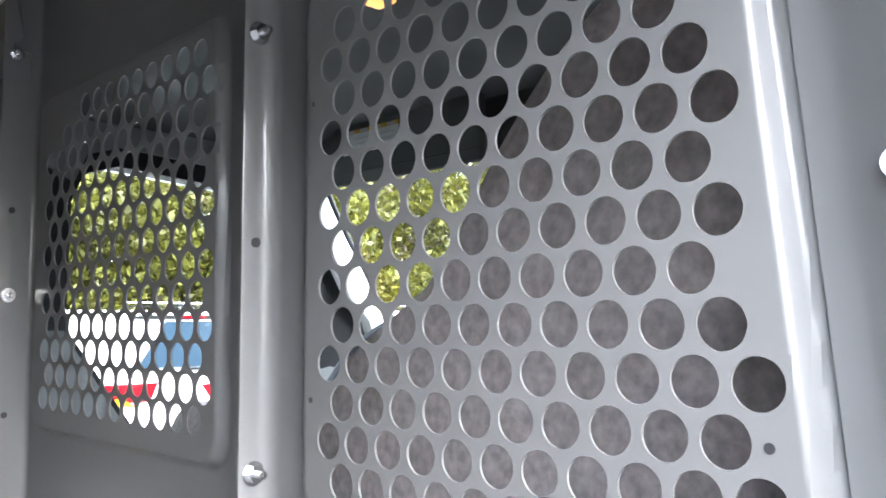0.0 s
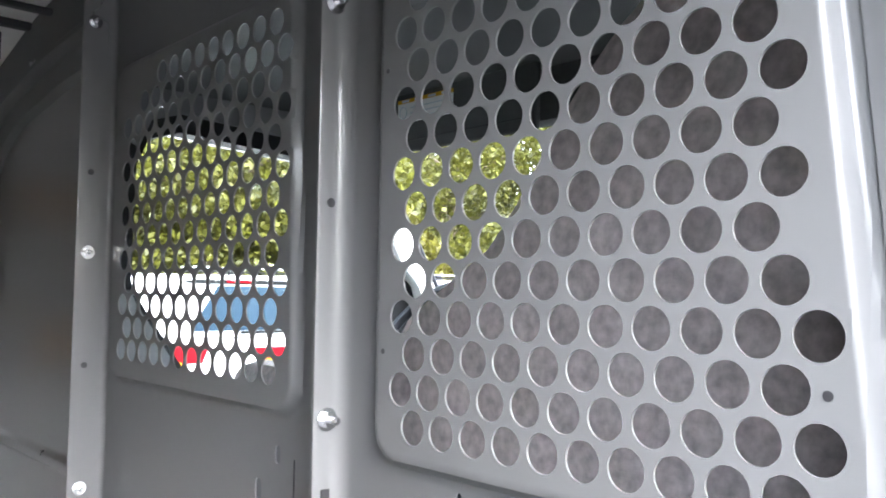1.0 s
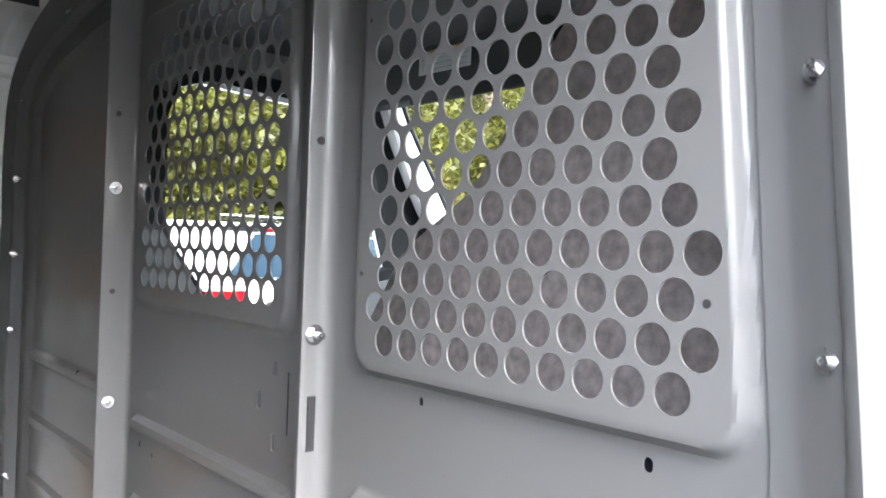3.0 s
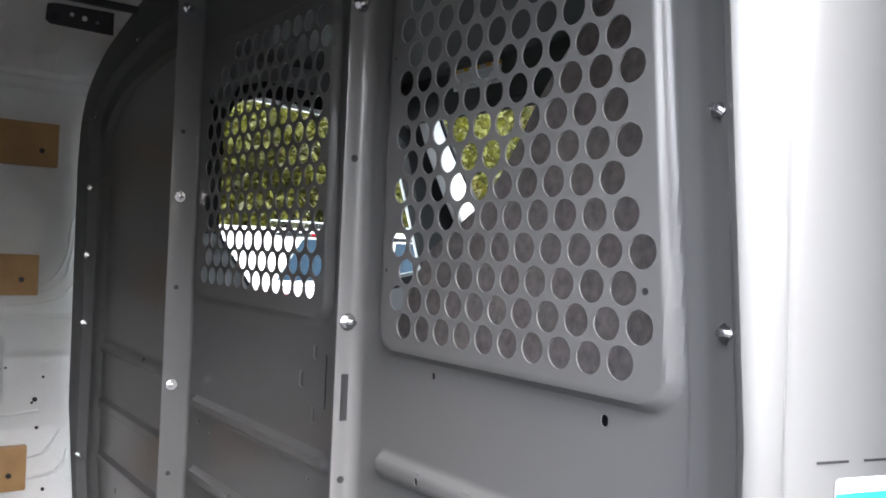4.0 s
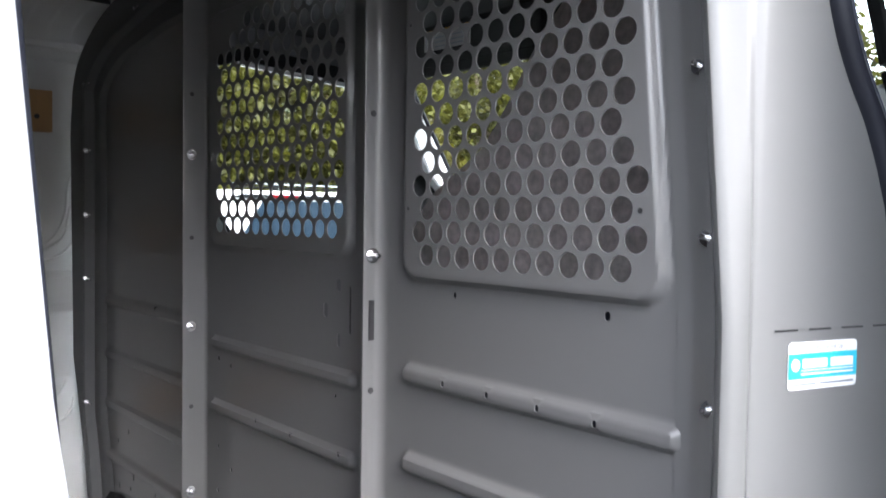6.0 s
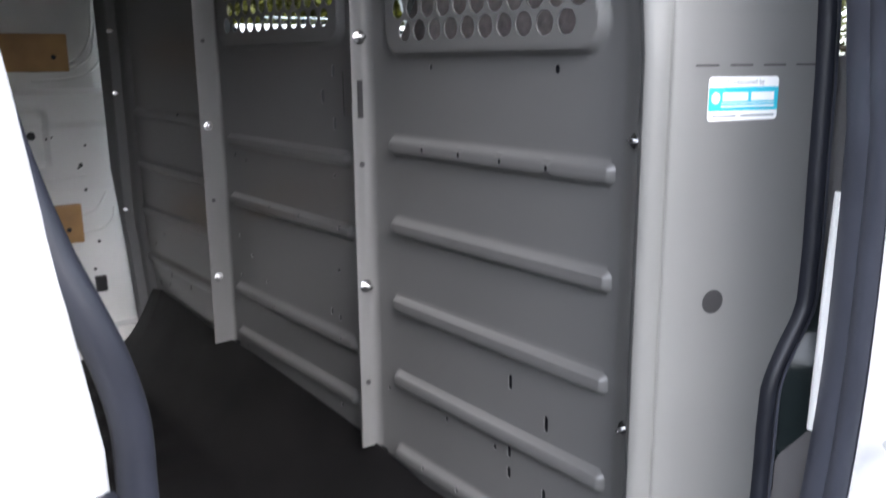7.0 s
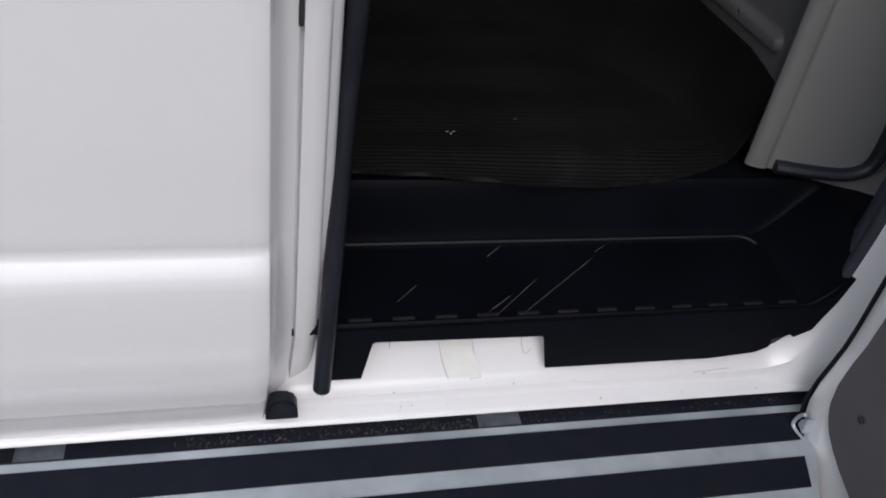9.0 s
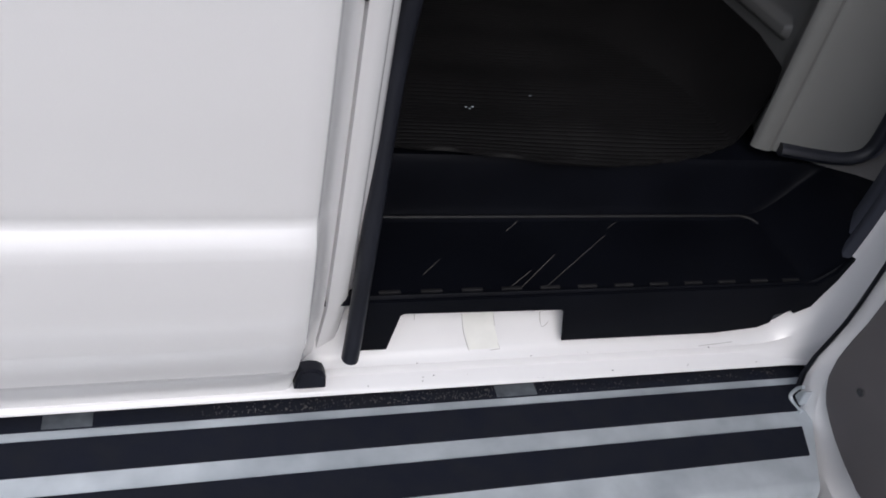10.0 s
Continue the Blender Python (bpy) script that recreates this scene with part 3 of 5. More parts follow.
# rubber edge seal along the wing panel
seal_pts = [(interp(z, WING_R) + 0.0075, wing_y(interp(z, WING_R)) - 0.007, z) for z in (1.2, 1.08, 0.97, 0.91, 0.87, 0.835, 0.80, 0.76, 0.72, 0.67, 0.61, 0.50, 0.42, 0.365, 0.34, 0.31, 0.275, 0.24, 0.20, 0.13, 0.08, 0.03, -0.03, -0.073)]
seal_pts += [(0.085, wing_y(0.085) - 0.006, -0.090), (0.05, wing_y(0.05) - 0.006, -0.094), (0.0, wing_y(0.0) - 0.006, -0.094), (-0.004, wing_y(-0.004) - 0.006, -0.094)]
post_seal = thing("door_post_seal", "black rubber bulb seal round the door opening", "seal")
part("bulb", tube(seal_pts, 0.0092, 14, 1.05, 0.10, 4), RUBBER, post_seal)
# lip in the sheen colour draws the thin highlight line of the seal
part("clip_lip", tube([(x + 0.0095, y - 0.0045, z + (0.003 if z < -0.085 else 0.0)) for x, y, z in seal_pts], 0.0045, 10, 1.0, 0.1, 5), SHEENRUBBER, post_seal, "thin rubber lip coloured blue-grey as a highlight")
# ---- van shell: floor, walls, roof ----
tagged(part("floor", box((-2.6, 0.03, FLOOR - 0.05), (0.0, 1.64, FLOOR - 0.008), 0.003), DARKTRIM), kind="structure")
tagged(part("cab_floor", box((0.004, -0.20, -0.32), (1.75, 1.90, -0.28), 0.003), DARKTRIM), kind="structure")

WALL_Y = [(-0.16, 1.600), (-0.112, 1.606), (-0.07, 1.612), (-0.045, 1.625), (-0.040, 1.660), (-0.02, 1.672), (0.10, 1.690), (0.30, 1.745), (0.46, 1.752), (0.475, 1.744), (0.545, 1.744), (0.56, 1.756), (0.9, 1.764), (1.00, 1.746), (1.060, 1.738), (1.063, 1.728), (1.068, 1.722), (1.084, 1.716), (1.088, 1.706), (1.100, 1.702), (1.106, 1.690), (1.13, 1.650), (1.150, 1.580), (1.165, 1.430), (1.197, 1.28), (1.225, 1.04)]
zs = sorted({*np.linspace(-0.16, 1.225, 150), *[z for z, _ in WALL_Y]})
xs = np.concatenate([np.linspace(-2.6, -0.45, 60), np.linspace(-0.445, -0.002, 110)])


def wall_relief(x, z):
    """Pressed forms of the inner side panel."""
    d1 = rounded_box(x, z, -0.33, 0.43, 0.16, 0.085, 0.03)
    d2 = rounded_box(x, z, -0.80, 0.40, 0.22, 0.10, 0.03)
    d3 = rounded_box(x, z, -0.19, 0.03, 0.055, 0.05, 0.02)
    out = 0.0
    for d, h in ((d1, 0.020), (d2, 0.020), (d3, 0.018)):
        s = min(max(-d / 0.016, 0), 1)
        out += h * s * s * (3 - 2 * s)
    for c, amp in ((-0.22, 0.010), (-1.2, 0.020), (-2.0, 0.020)):
        out -= amp * math.exp(-(((x - c - 0.12 * math.exp(-((z - 0.75) / 0.12) ** 2)) / 0.035) ** 2)) * (0.35 < z < 0.95) * math.sin(math.pi * (z - 0.35) / 0.6)
    if 1.105 < z < 1.185:
        u = ((x + 0.110) / 0.050) % 1.0
        out += 0.013 * (1 - u) ** 1.5 * min(1, u / 0.12) * min(1, (z - 1.105) / 0.012, (1.185 - z) / 0.012)
    return out


rows = [[(x, interp(z, WALL_Y) + wall_relief(x, z), z) for z in zs] for x in xs]
wall_left = grid(rows, INNERWHITE, "wall_left", thick=-0.03)
tagged(wall_left, kind="structure")
for x, z, r in ((-0.212, 0.443, 0.0105), (-0.178, 0.434, 0.0035), (-0.168, 0.438, 0.0025), (-0.106, 0.364, 0.0055), (-0.112, 0.357, 0.003), (-0.090, 0.414, 0.0032), (-0.089, 0.168, 0.004), (-0.16, 0.12, 0.004), (-0.19, 0.145, 0.003), (-0.11, 0.10, 0.004), (-0.10, 0.30, 0.004), (-0.24, 0.30, 0.005), (-0.23, 0.345, 0.004)):
    y = interp(z, WALL_Y) + wall_relief(x, z)
    part("punched_hole", rod((x, y - 0.0012, z), (x, y + 0.002, z), r, 18), DARKSTEEL, wall_left)
beads = [[(-0.030, 0.80), (-0.041, 0.762), (-0.048, 0.696), (-0.073, 0.644), (-0.113, 0.620), (-0.20, 0.612)],
         [(-0.034, 0.72), (-0.041, 0.683), (-0.051, 0.644), (-0.078, 0.620), (-0.113, 0.607), (-0.20, 0.60)],
         [(-0.030, 0.63), (-0.044, 0.611), (-0.065, 0.596), (-0.112, 0.583), (-0.20, 0.578)],
         [(-0.05, 0.29), (-0.074, 0.257), (-0.092, 0.245), (-0.14, 0.236)],
         [(-0.036, 0.25), (-0.045, 0.222), (-0.068, 0.202), (-0.114, 0.195), (-0.16, 0.19)],
         [(-0.60, 0.338), (-0.181, 0.333), (-0.137, 0.335), (-0.097, 0.338)]]
for line in beads:
    path3 = smooth_path([(x, 0.0, z) for x, z in line], 5)
    pts = [(p.x, interp(p.z, WALL_Y) + wall_relief(p.x, p.z) + 0.001, p.z) for p in path3]
    part("pressed_bead", tube(pts, 0.0042, 8, 1.0, 0, 1), INNERWHITE, wall_left)
y = interp(0.439, WALL_Y) + wall_relief(-0.084, 0.439)
part("blanking_plug", rod((-0.084, y - 0.0015, 0.439), (-0.084, y + 0.003, 0.439), 0.012, 24), INNERWHITE, wall_left)
part("panel_clip", box((-0.115, 1.672, 0.042), (-0.088, 1.69, 0.082), 0.002), DARKSTEEL, wall_left)

rows = []
for x in np.linspace(-2.6, -0.036, 220):
    bow = 0.018 * max(0.0, math.cos((x + 0.10) * 2 * math.pi / 0.42)) ** 8
    rows.append([(x, y, interp(y, [(-0.1, 1.10), (0.1, 1.18), (0.45, 1.225), (1.05, 1.225), (1.3, 1.205)]) - bow * min(1, max(0, (1.3 - y) / 0.2))) for y in np.linspace(-0.1, 1.32, 30)])
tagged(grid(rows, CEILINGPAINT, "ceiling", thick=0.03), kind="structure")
tagged(part("roof_skin", box((-2.65, -0.16, 1.262), (0.95, 1.80, 1.29), 0.01), WHITE), kind="structure")
# unseen closing wall, white so that it bounces light into the hold
for y0, y1 in ((-0.20, 0.798), (0.802, 1.80)):
    tagged(part("wall_rear", box((-2.66, y0, -0.35), (-2.60, y1, 1.28), 0.006), INNERWHITE), kind="structure")

# the nearest bow is dark, the two behind it white
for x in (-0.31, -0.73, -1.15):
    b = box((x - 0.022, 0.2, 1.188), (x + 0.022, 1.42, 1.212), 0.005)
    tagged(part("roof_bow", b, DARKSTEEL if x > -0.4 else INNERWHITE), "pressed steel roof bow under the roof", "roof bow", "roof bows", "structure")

# ceiling bracket at the head of the partition
bracket = thing("bracket", "dark perforated steel angle bracket fixed under the roof", "bracket")
bx = [(-0.186, 1.170), (-0.188, 1.140), (-0.180, 1.134), (-0.066, 1.132), (-0.066, 1.176), (-0.172, 1.174)]
part("bracket_plate", poly_slab(bx, "y", 1.380, 1.385, 0.001), DARKSTEEL, bracket)
part("bracket_lip", box((-0.180, 1.385, 1.166), (-0.066, 1.42, 1.171), 0.001), DARKSTEEL, bracket)
for x, z, rad, m in ((-0.173, 1.148, 0.0085, RUBBER), (-0.143, 1.157, 0.004, ZINC), (-0.120, 1.154, 0.005, INNERWHITE), (-0.097, 1.150, 0.0035, ZINC)):
    part("bracket_hole", rod((x, 1.3785, z), (x, 1.381, z), rad, 14), m, bracket)
tagged(part("roof_seam", box((-0.9, 1.275, 1.158), (-0.05, 1.292, 1.171), 0.004), DARKSTEEL), kind="structure")
tagged(part("roof_seam", box((-0.9, 1.175, 1.158), (-0.05, 1.190, 1.168), 0.004), DARKSTEEL), kind="structure")

# wooden slats along the far side wall
for k, (z0, z1, x1) in enumerate(((0.892, 0.990, -0.082), (0.601, 0.692, -0.112), (0.173, 0.270, -0.126))):
    bm = box((-1.9, 1.734 - (0.035 if k == 2 else 0.0), z0), (x1, 1.760 - (0.035 if k == 2 else 0.0), z1), 0.0025)
    slat = tagged(part("wooden_slat", bm, WOOD), "pale pine slat screwed along the white side wall", "slat", "wall slats")
    yk = 1.733 - (0.035 if k == 2 else 0)
    part("screw", rod((x1 - 0.035, yk, z0 + 0.035), (x1 - 0.035, yk + 0.003, z0 + 0.035), 0.006, 12), DARKSTEEL, slat)

# ---- floor mat ----
MAT_EDGE = [(-2.55, -0.028), (-0.62, -0.026), (-0.53, -0.031), (-0.405, -0.044), (-0.33, -0.052), (-0.24, -0.050), (-0.15, -0.036), (-0.10, -0.022), (-0.06, -0.006), (-0.03, 0.006), (-0.015, 0.012), (0.0, 0.016)]


def ramp(t):
    t = min(max(t, 0), 1)
    return t * t * (3 - 2 * t)


MAT_TOP = [(-0.1, -0.05), (0.0, -0.02), (0.06, -0.004), (0.10, 0.004), (0.386, 0.008), (0.5, 0.024), (0.59, 0.032), (0.74, 0.041), (0.97, 0.050), (1.19, 0.046), (1.36, 0.056), (1.50, 0.062), (1.57, 0.050), (1.61, -0.03)]
mxs = np.concatenate([np.linspace(-2.55, -0.75, 12), np.linspace(-0.72, -0.20, 40), np.linspace(-0.19, -0.004, 44)])
mys = np.arange(0, 1.0001, 1 / 820)
rows = []
for x in mxs:
    y0 = interp(x, MAT_EDGE)
    row = []
    for s in mys:
        y = y0 + (1.604 - y0) * s
        wide = 0.055 + 0.095 * ramp((y - 0.12) / 0.25)
        rise = min(max((x + wide) / (wide - 0.004), 0), 1)
        top = interp(y, MAT_TOP) - FLOOR
        z = FLOOR + top * (rise ** 1.7 * 0.75 + 0.25 * rise ** 3)
        z += 0.0016 * math.sin(9 * x + 1) * math.sin(5 * y) + 0.0022 * math.sin(4 * x - 3 * y)
        z += 0.0026 * math.sin(y * math.tau / 0.118 + 0.6) * min(1, max(0, (-0.13 - x) / 0.08)) * min(1, max(0, (y - y0) / 0.06))
        z += 0.006 * math.exp(-(((y - y0) / 0.05) ** 2)) * math.sin(11 * x + 0.5)
        z += (0.0005 + 0.0004 * math.exp(-(((y - y0) / 0.13) ** 2))) * (1 - min(1, rise * 2.5)) * math.sin(y * math.tau / 0.0082)
        row.append((x, y, z))
    rows.append(row)
tagged(grid(rows, MAT, "floor_mat", thick=0.004), "black ribbed rubber mat turned up against the partition", "floor mat")
for x, y in ((-0.405, 0.061), (-0.409, 0.065), (-0.40, 0.066), (-0.066, 0.115), (-0.31, 0.10)):
    tagged(part("mat_fleck", box((x, y, FLOOR + 0.002), (x + 0.0035, y + 0.0022, FLOOR + 0.0032), 0.0005), INK), "pale fleck of debris lying on the mat", "debris", "flecks on the mat")

# ---- step well ----
step = thing("step_cover", "black moulded plastic step cover with a scuffed tread", "step cover")


def well_z(x, y):
    """Height of the moulded step: a tread with a riser behind it and a wall that rises to its end."""
    back = (y + 0.047) / 0.017
    side = (x + 0.012) / 0.095
    both = math.hypot(max(back, 0), max(side, 0)) if back > 0 and side > 0 else max(back, side)
    ridge = 0.0028 * math.exp(-(((y + 0.0535) / 0.004) ** 2)) * ramp((-0.012 - x) / 0.03)
    return -0.193 + 0.077 * ramp(both) + ridge


xs = np.concatenate([np.linspace(-0.66, -0.12, 30), np.linspace(-0.11, 0.155, 60)])
ys = np.concatenate([np.linspace(0.06, -0.02, 6), np.linspace(-0.024, -0.075, 26), np.linspace(-0.08, -0.183, 24)])
rows = []
for x in xs:
    row = []
    for y in ys:
        z = well_z(x, y)
        row.append((x, y, z))
    for y, dz in ((-0.186, 0.0015), (-0.189, -0.002), (-0.190, -0.008)):
        row.append((x, y, well_z(x, -0.18) + dz))
    rows.append(row)
grid(rows, PLASTIC, "tread", step)
lip = [(-0.572, -0.194), (-0.572, -0.268), (-0.537, -0.268), (-0.528, -0.216), (-0.524, -0.214), (-0.339, -0.217), (-0.335, -0.220), (-0.324, -0.268), (-0.115, -0.2685), (-0.054, -0.2625), (-0.037, -0.254), (-0.038, -0.2415), (-0.015, -0.235), (-0.009, -0.240), (0.0125, -0.2285), (0.018, -0.212), (0.029, -0.184), (0.037, -0.15), (0.03, -0.146), (0.02, -0.170), (0.0, -0.190)]
part("front_lip", poly_slab(lip, "y", -0.1935, -0.1895, 0.0012), PLASTIC, step)
# paler tube paints the highlight along the foot of the riser
ridge = tube([(-0.62, -0.0535, -0.1902), (-0.30, -0.0535, -0.1902), (-0.06, -0.0535, -0.1900), (-0.035, -0.0540, -0.1895), (-0.020, -0.060, -0.1895), (-0.012, -0.070, -0.1905)], 0.0017, 10, 1.0, 0, 6)
part("ridge_highlight", ridge, DASH, step)
for k in range(14):
    x = -0.60 + k * 0.0465
    part("tread_dash", box((x, -0.1825, -0.1935), (x + 0.024, -0.1785, -0.1905), 0.001), DASH, step)
for xa, ya, xb, yb in ((-0.510, -0.153, -0.484, -0.127), (-0.418, -0.180, -0.381, -0.151), (-0.403, -0.180, -0.341, -0.123), (-0.373, -0.180, -0.261, -0.089), (-0.389, -0.078, -0.367, -0.058), (-0.250, -0.074, -0.233, -0.062)):
    a, b = Vector((xa + 0.012, ya, -0.1929)), Vector((xb + 0.012, yb, -0.1929))
    part("scuff_mark", rod(a, b, 0.0004, 6), SCUFF, step)

# ---- white sill and door opening corner ----
SILL = [(-0.10, -0.20), (-0.140, -0.212), (-0.160, -0.221), (-0.168, -0.232), (-0.178, -0.262), (-0.185, -0.278), (-0.190, -0.2845), (-0.1950, -0.2868), (-0.1978, -0.2885), (-0.1988, -0.2965), (-0.2000, -0.2990), (-0.2040, -0.3005), (-0.2150, -0.3040), (-0.2178, -0.3062), (-0.2188, -0.3090), (-0.214, -0.312), (-0.20, -0.316), (-0.19, -0.50)]
sill = grid(extrude(SILL, "x", -2.6, 0.34, 40), WHITE, "door_sill")
tagged(sill, kind="structure")


def on_sill(x, y):
    return (x, y - 0.0003, float(np.interp(-y, [-p[0] for p in SILL[:14]], [p[1] for p in SILL[:14]])) + 0.0004)


rows = [[Vector(on_sill(x0 + (x1 - x0) * u, y)) + Vector((0, -0.0002, 0.0003)) for u in np.linspace(0, 1, 4)] for y, x0, x1 in ((-0.170, -0.449, -0.411), (-0.175, -0.446, -0.408), (-0.180, -0.441, -0.403), (-0.1875, -0.436, -0.398))]
grid(rows, TAPE, "sealer_tape", sill, "cream strip of sealer tape")
# sealer cracks and tape edges; the line along the notch top paints its shadow
for pts in ([(-0.449, -0.170), (-0.444, -0.178), (-0.436, -0.188)], [(-0.411, -0.170), (-0.405, -0.178), (-0.398, -0.188)], [(-0.410, -0.1885), (-0.404, -0.1882), (-0.398, -0.188)], [(-0.520, -0.168), (-0.50, -0.1665), (-0.475, -0.166), (-0.455, -0.1665)], [(-0.505, -0.168), (-0.5045, -0.172)], [(-0.352, -0.166), (-0.351, -0.173), (-0.346, -0.177), (-0.339, -0.175)], [(-0.13, -0.196), (-0.09, -0.194), (-0.05, -0.190), (-0.02, -0.184)]):
    part("crack_and_shadow_line", tube([on_sill(*p) for p in pts], 0.0003, 6), CRACKSHADE, sill)
for k in range(14):
    r = random.Random(k)
    x, y = r.uniform(-0.64, -0.02), r.choice((-0.2125, -0.2065, -0.2145, -0.196)) + r.uniform(-0.002, 0.002)
    o = Vector(on_sill(x, y))
    part("grit", rod(o, o + Vector((0, -0.0006, 0.0008)), r.uniform(0.0003, 0.0008), 7), SCUFF, sill)
SILL_RUN = [(-0.178, -0.262), (-0.185, -0.278), (-0.1950, -0.2868), (-0.1978, -0.2885), (-0.1988, -0.2965), (-0.2000, -0.2990), (-0.2040, -0.3005), (-0.2150, -0.3040), (-0.2188, -0.3090)]
inner = [(-0.06, -0.268), (-0.03, -0.258), (-0.010, -0.241), (0.014, -0.217), (0.028, -0.184), (0.036, -0.15), (0.042, -0.09), (0.046, 0.0), (0.060, 0.10), (0.084, 0.22), (0.098, 0.36), (0.10, 0.60), (0.10, 0.75), (0.07, 1.0), (0.02, 1.15)]
path = smooth_path([Vector((x, 0, z)) for x, z in inner], 5)
rows = []
for i, p in enumerate(path):
    d = (path[min(i + 1, len(path) - 1)] - path[max(i - 1, 0)]).normalized()
    n = Vector((d.z, 0, -d.x))
    lean = max(0.0, p.z - 0.55) * 0.11
    row = [Vector((p.x + n.x * o, y + lean, p.z + n.z * o)) for o, y in ((-0.003, -0.188), (0.004, -0.194), (0.018, -0.197), (0.026, -0.204), (0.042, -0.208), (0.050, -0.216), (0.070, -0.221), (0.12, -0.222))]
    w = ramp((p.z + 0.268) / 0.075)
    rows.append([Vector((p.x - 0.02 * (1 - w), y + 0.0004, z + 0.0006)).lerp(q, w) for q, (y, z) in zip(row, SILL_RUN)])
tagged(grid(rows, WHITE, "door_jamb"), kind="structure")
rows = []
for p in path:
    lean = max(0.0, p.z - 0.55) * 0.11
    rows.append([(p.x + o, y + lean, p.z) for o, y in ((0.05, -0.130), (0.014, -0.160), (-0.001, -0.186))])
tagged(grid(rows, SHEENRUBBER, "jamb_return"), kind="structure")

# door post between the wing panel and the body side, and its narrow upper part that leaves a view into the cab
rows = []
for z in np.linspace(-0.115, 0.62, 40):
    xr = interp(z, WING_R)
    y0 = wing_y(xr) + 0.004
    rows.append([(xr - 0.03, y0 + 0.02, z), (xr + 0.004, y0, z), (xr + 0.03, y0 - 0.012, z), (max(0.175, xr + 0.05), -0.110, z), (0.19, -0.155, z), (0.21, -0.20, z), (0.30, -0.215, z)])
tagged(grid(rows, POSTTRIM, "door_post"), kind="structure")
rows = []
for z in np.linspace(0.130, 0.372, 26):
    xr = interp(z, WING_R)
    y0 = wing_y(xr) + 0.004
    a, b, c = Vector((xr + 0.004, y0, z)), Vector((xr + 0.03, y0 - 0.012, z)), Vector((max(0.175, xr + 0.05), -0.110, z))
    w = interp(z, [(0.13, 0.02), (0.19, 0.55), (0.225, 0.86), (0.372, 0.95)])
    off = Vector((-0.0012, -0.0022, 0))
    rows.append([p + off for p in (a, a.lerp(b, min(1, 2 * w)), b.lerp(c, max(0.001, 2 * w - 1)))])
tagged(grid(rows, POCKET, "post_pocket"), kind="structure")
rows = []
for z in np.linspace(0.615, 1.2, 30):
    xr = interp(z, WING_R)
    y0 = wing_y(xr) + 0.004
    rows.append([(xr - 0.03, y0 + 0.02, z), (xr + 0.004, y0, z), (xr + 0.018, y0 - 0.006, z), (xr + 0.026, y0 + 0.004, z), (xr + 0.028, y0 + 0.02, z)])
tagged(grid(rows, POSTTRIM, "door_post"), kind="structure")
rows = []
for z in np.linspace(0.60, 1.22, 12):
    lean = max(0.0, z - 0.55) * 0.11
    rows.append([(0.15, -0.200 + lean, z), (0.16, -0.150 + lean, z), (0.24, -0.135 + lean, z), (0.33, -0.140 + lean, z), (0.34, -0.20 + lean, z)])
tagged(grid(rows, POSTTRIM, "pillar_trim", thick=0.004), kind="structure")
strip = thing("weather_strip", "black double-lobed rubber weather strip on the door post", "seal")
wpath = [(p.x, p.z) for p in path if p.z > -0.17]
lobes = {"inner_lobe": [(0.040, -0.128), (0.032, -0.127), (0.025, -0.131), (0.018, -0.142), (0.012, -0.154), (0.012, -0.161), (0.020, -0.164)],
         "outer_lobe": [(0.014, -0.158), (0.006, -0.163), (0.001, -0.170), (-0.001, -0.177), (0.001, -0.184), (0.008, -0.187), (0.014, -0.187)]}
for nm, prof in lobes.items():
    rows = []
    for x, z in wpath:
        lean = max(0.0, z - 0.55) * 0.11
        rows.append([(x + ox, y + lean, z) for ox, y in prof])
    grid(rows, SHEENRUBBER, nm, strip, thick=-0.0015)
tagged(part("post_trim_strip", tube([(0.119, -0.126, 0.245), (0.124, -0.125, 0.33), (0.129, -0.124, 0.41), (0.131, -0.126, 0.49)], 0.0055, 10), INNERWHITE), kind="structure")

# ---- closed rear side door ----
SKIN = [(-0.314, -0.196), (-0.311, -0.2060), (-0.306, -0.2115), (-0.295, -0.2150), (-0.275, -0.2225), (-0.2535, -0.2308), (-0.2515, -0.2322), (-0.2495, -0.2325), (-0.230, -0.2375), (-0.200, -0.2437), (-0.165, -0.2474), (-0.13, -0.2488), (-0.105, -0.2490), (-0.086, -0.2488), (-0.076, -0.2475), (-0.066, -0.2425), (-0.058, -0.2375), (-0.052, -0.2355), (-0.044, -0.2370), (0.05, -0.240), (0.20, -0.241), (0.324, -0.240), (0.331, -0.238), (0.338, -0.234), (0.345, -0.238), (0.354, -0.240), (0.45, -0.236), (0.60, -0.222), (0.80, -0.185), (1.0, -0.135), (1.2, -0.075)]
EDGE_LINE = [(-0.314, -0.206), (-0.27, -0.2190), (-0.20, -0.2310), (-0.10, -0.2375), (0.0, -0.2395), (0.20, -0.241), (0.45, -0.236), (0.60, -0.222), (0.80, -0.185), (1.0, -0.135), (1.2, -0.075)]
side_door = thing("side_door", "closed white hinged rear side door with bare jamb edge", "door")
zs = sorted({*np.linspace(-0.314, 1.2, 120), *[z for z, _ in SKIN]})


def door_x(z):
    return interp(z, [(-0.34, -0.008), (-0.2, 0.0), (0.3, 0.0), (0.45, -0.002), (0.55, -0.014), (0.65, -0.024), (1.2, -0.045)])


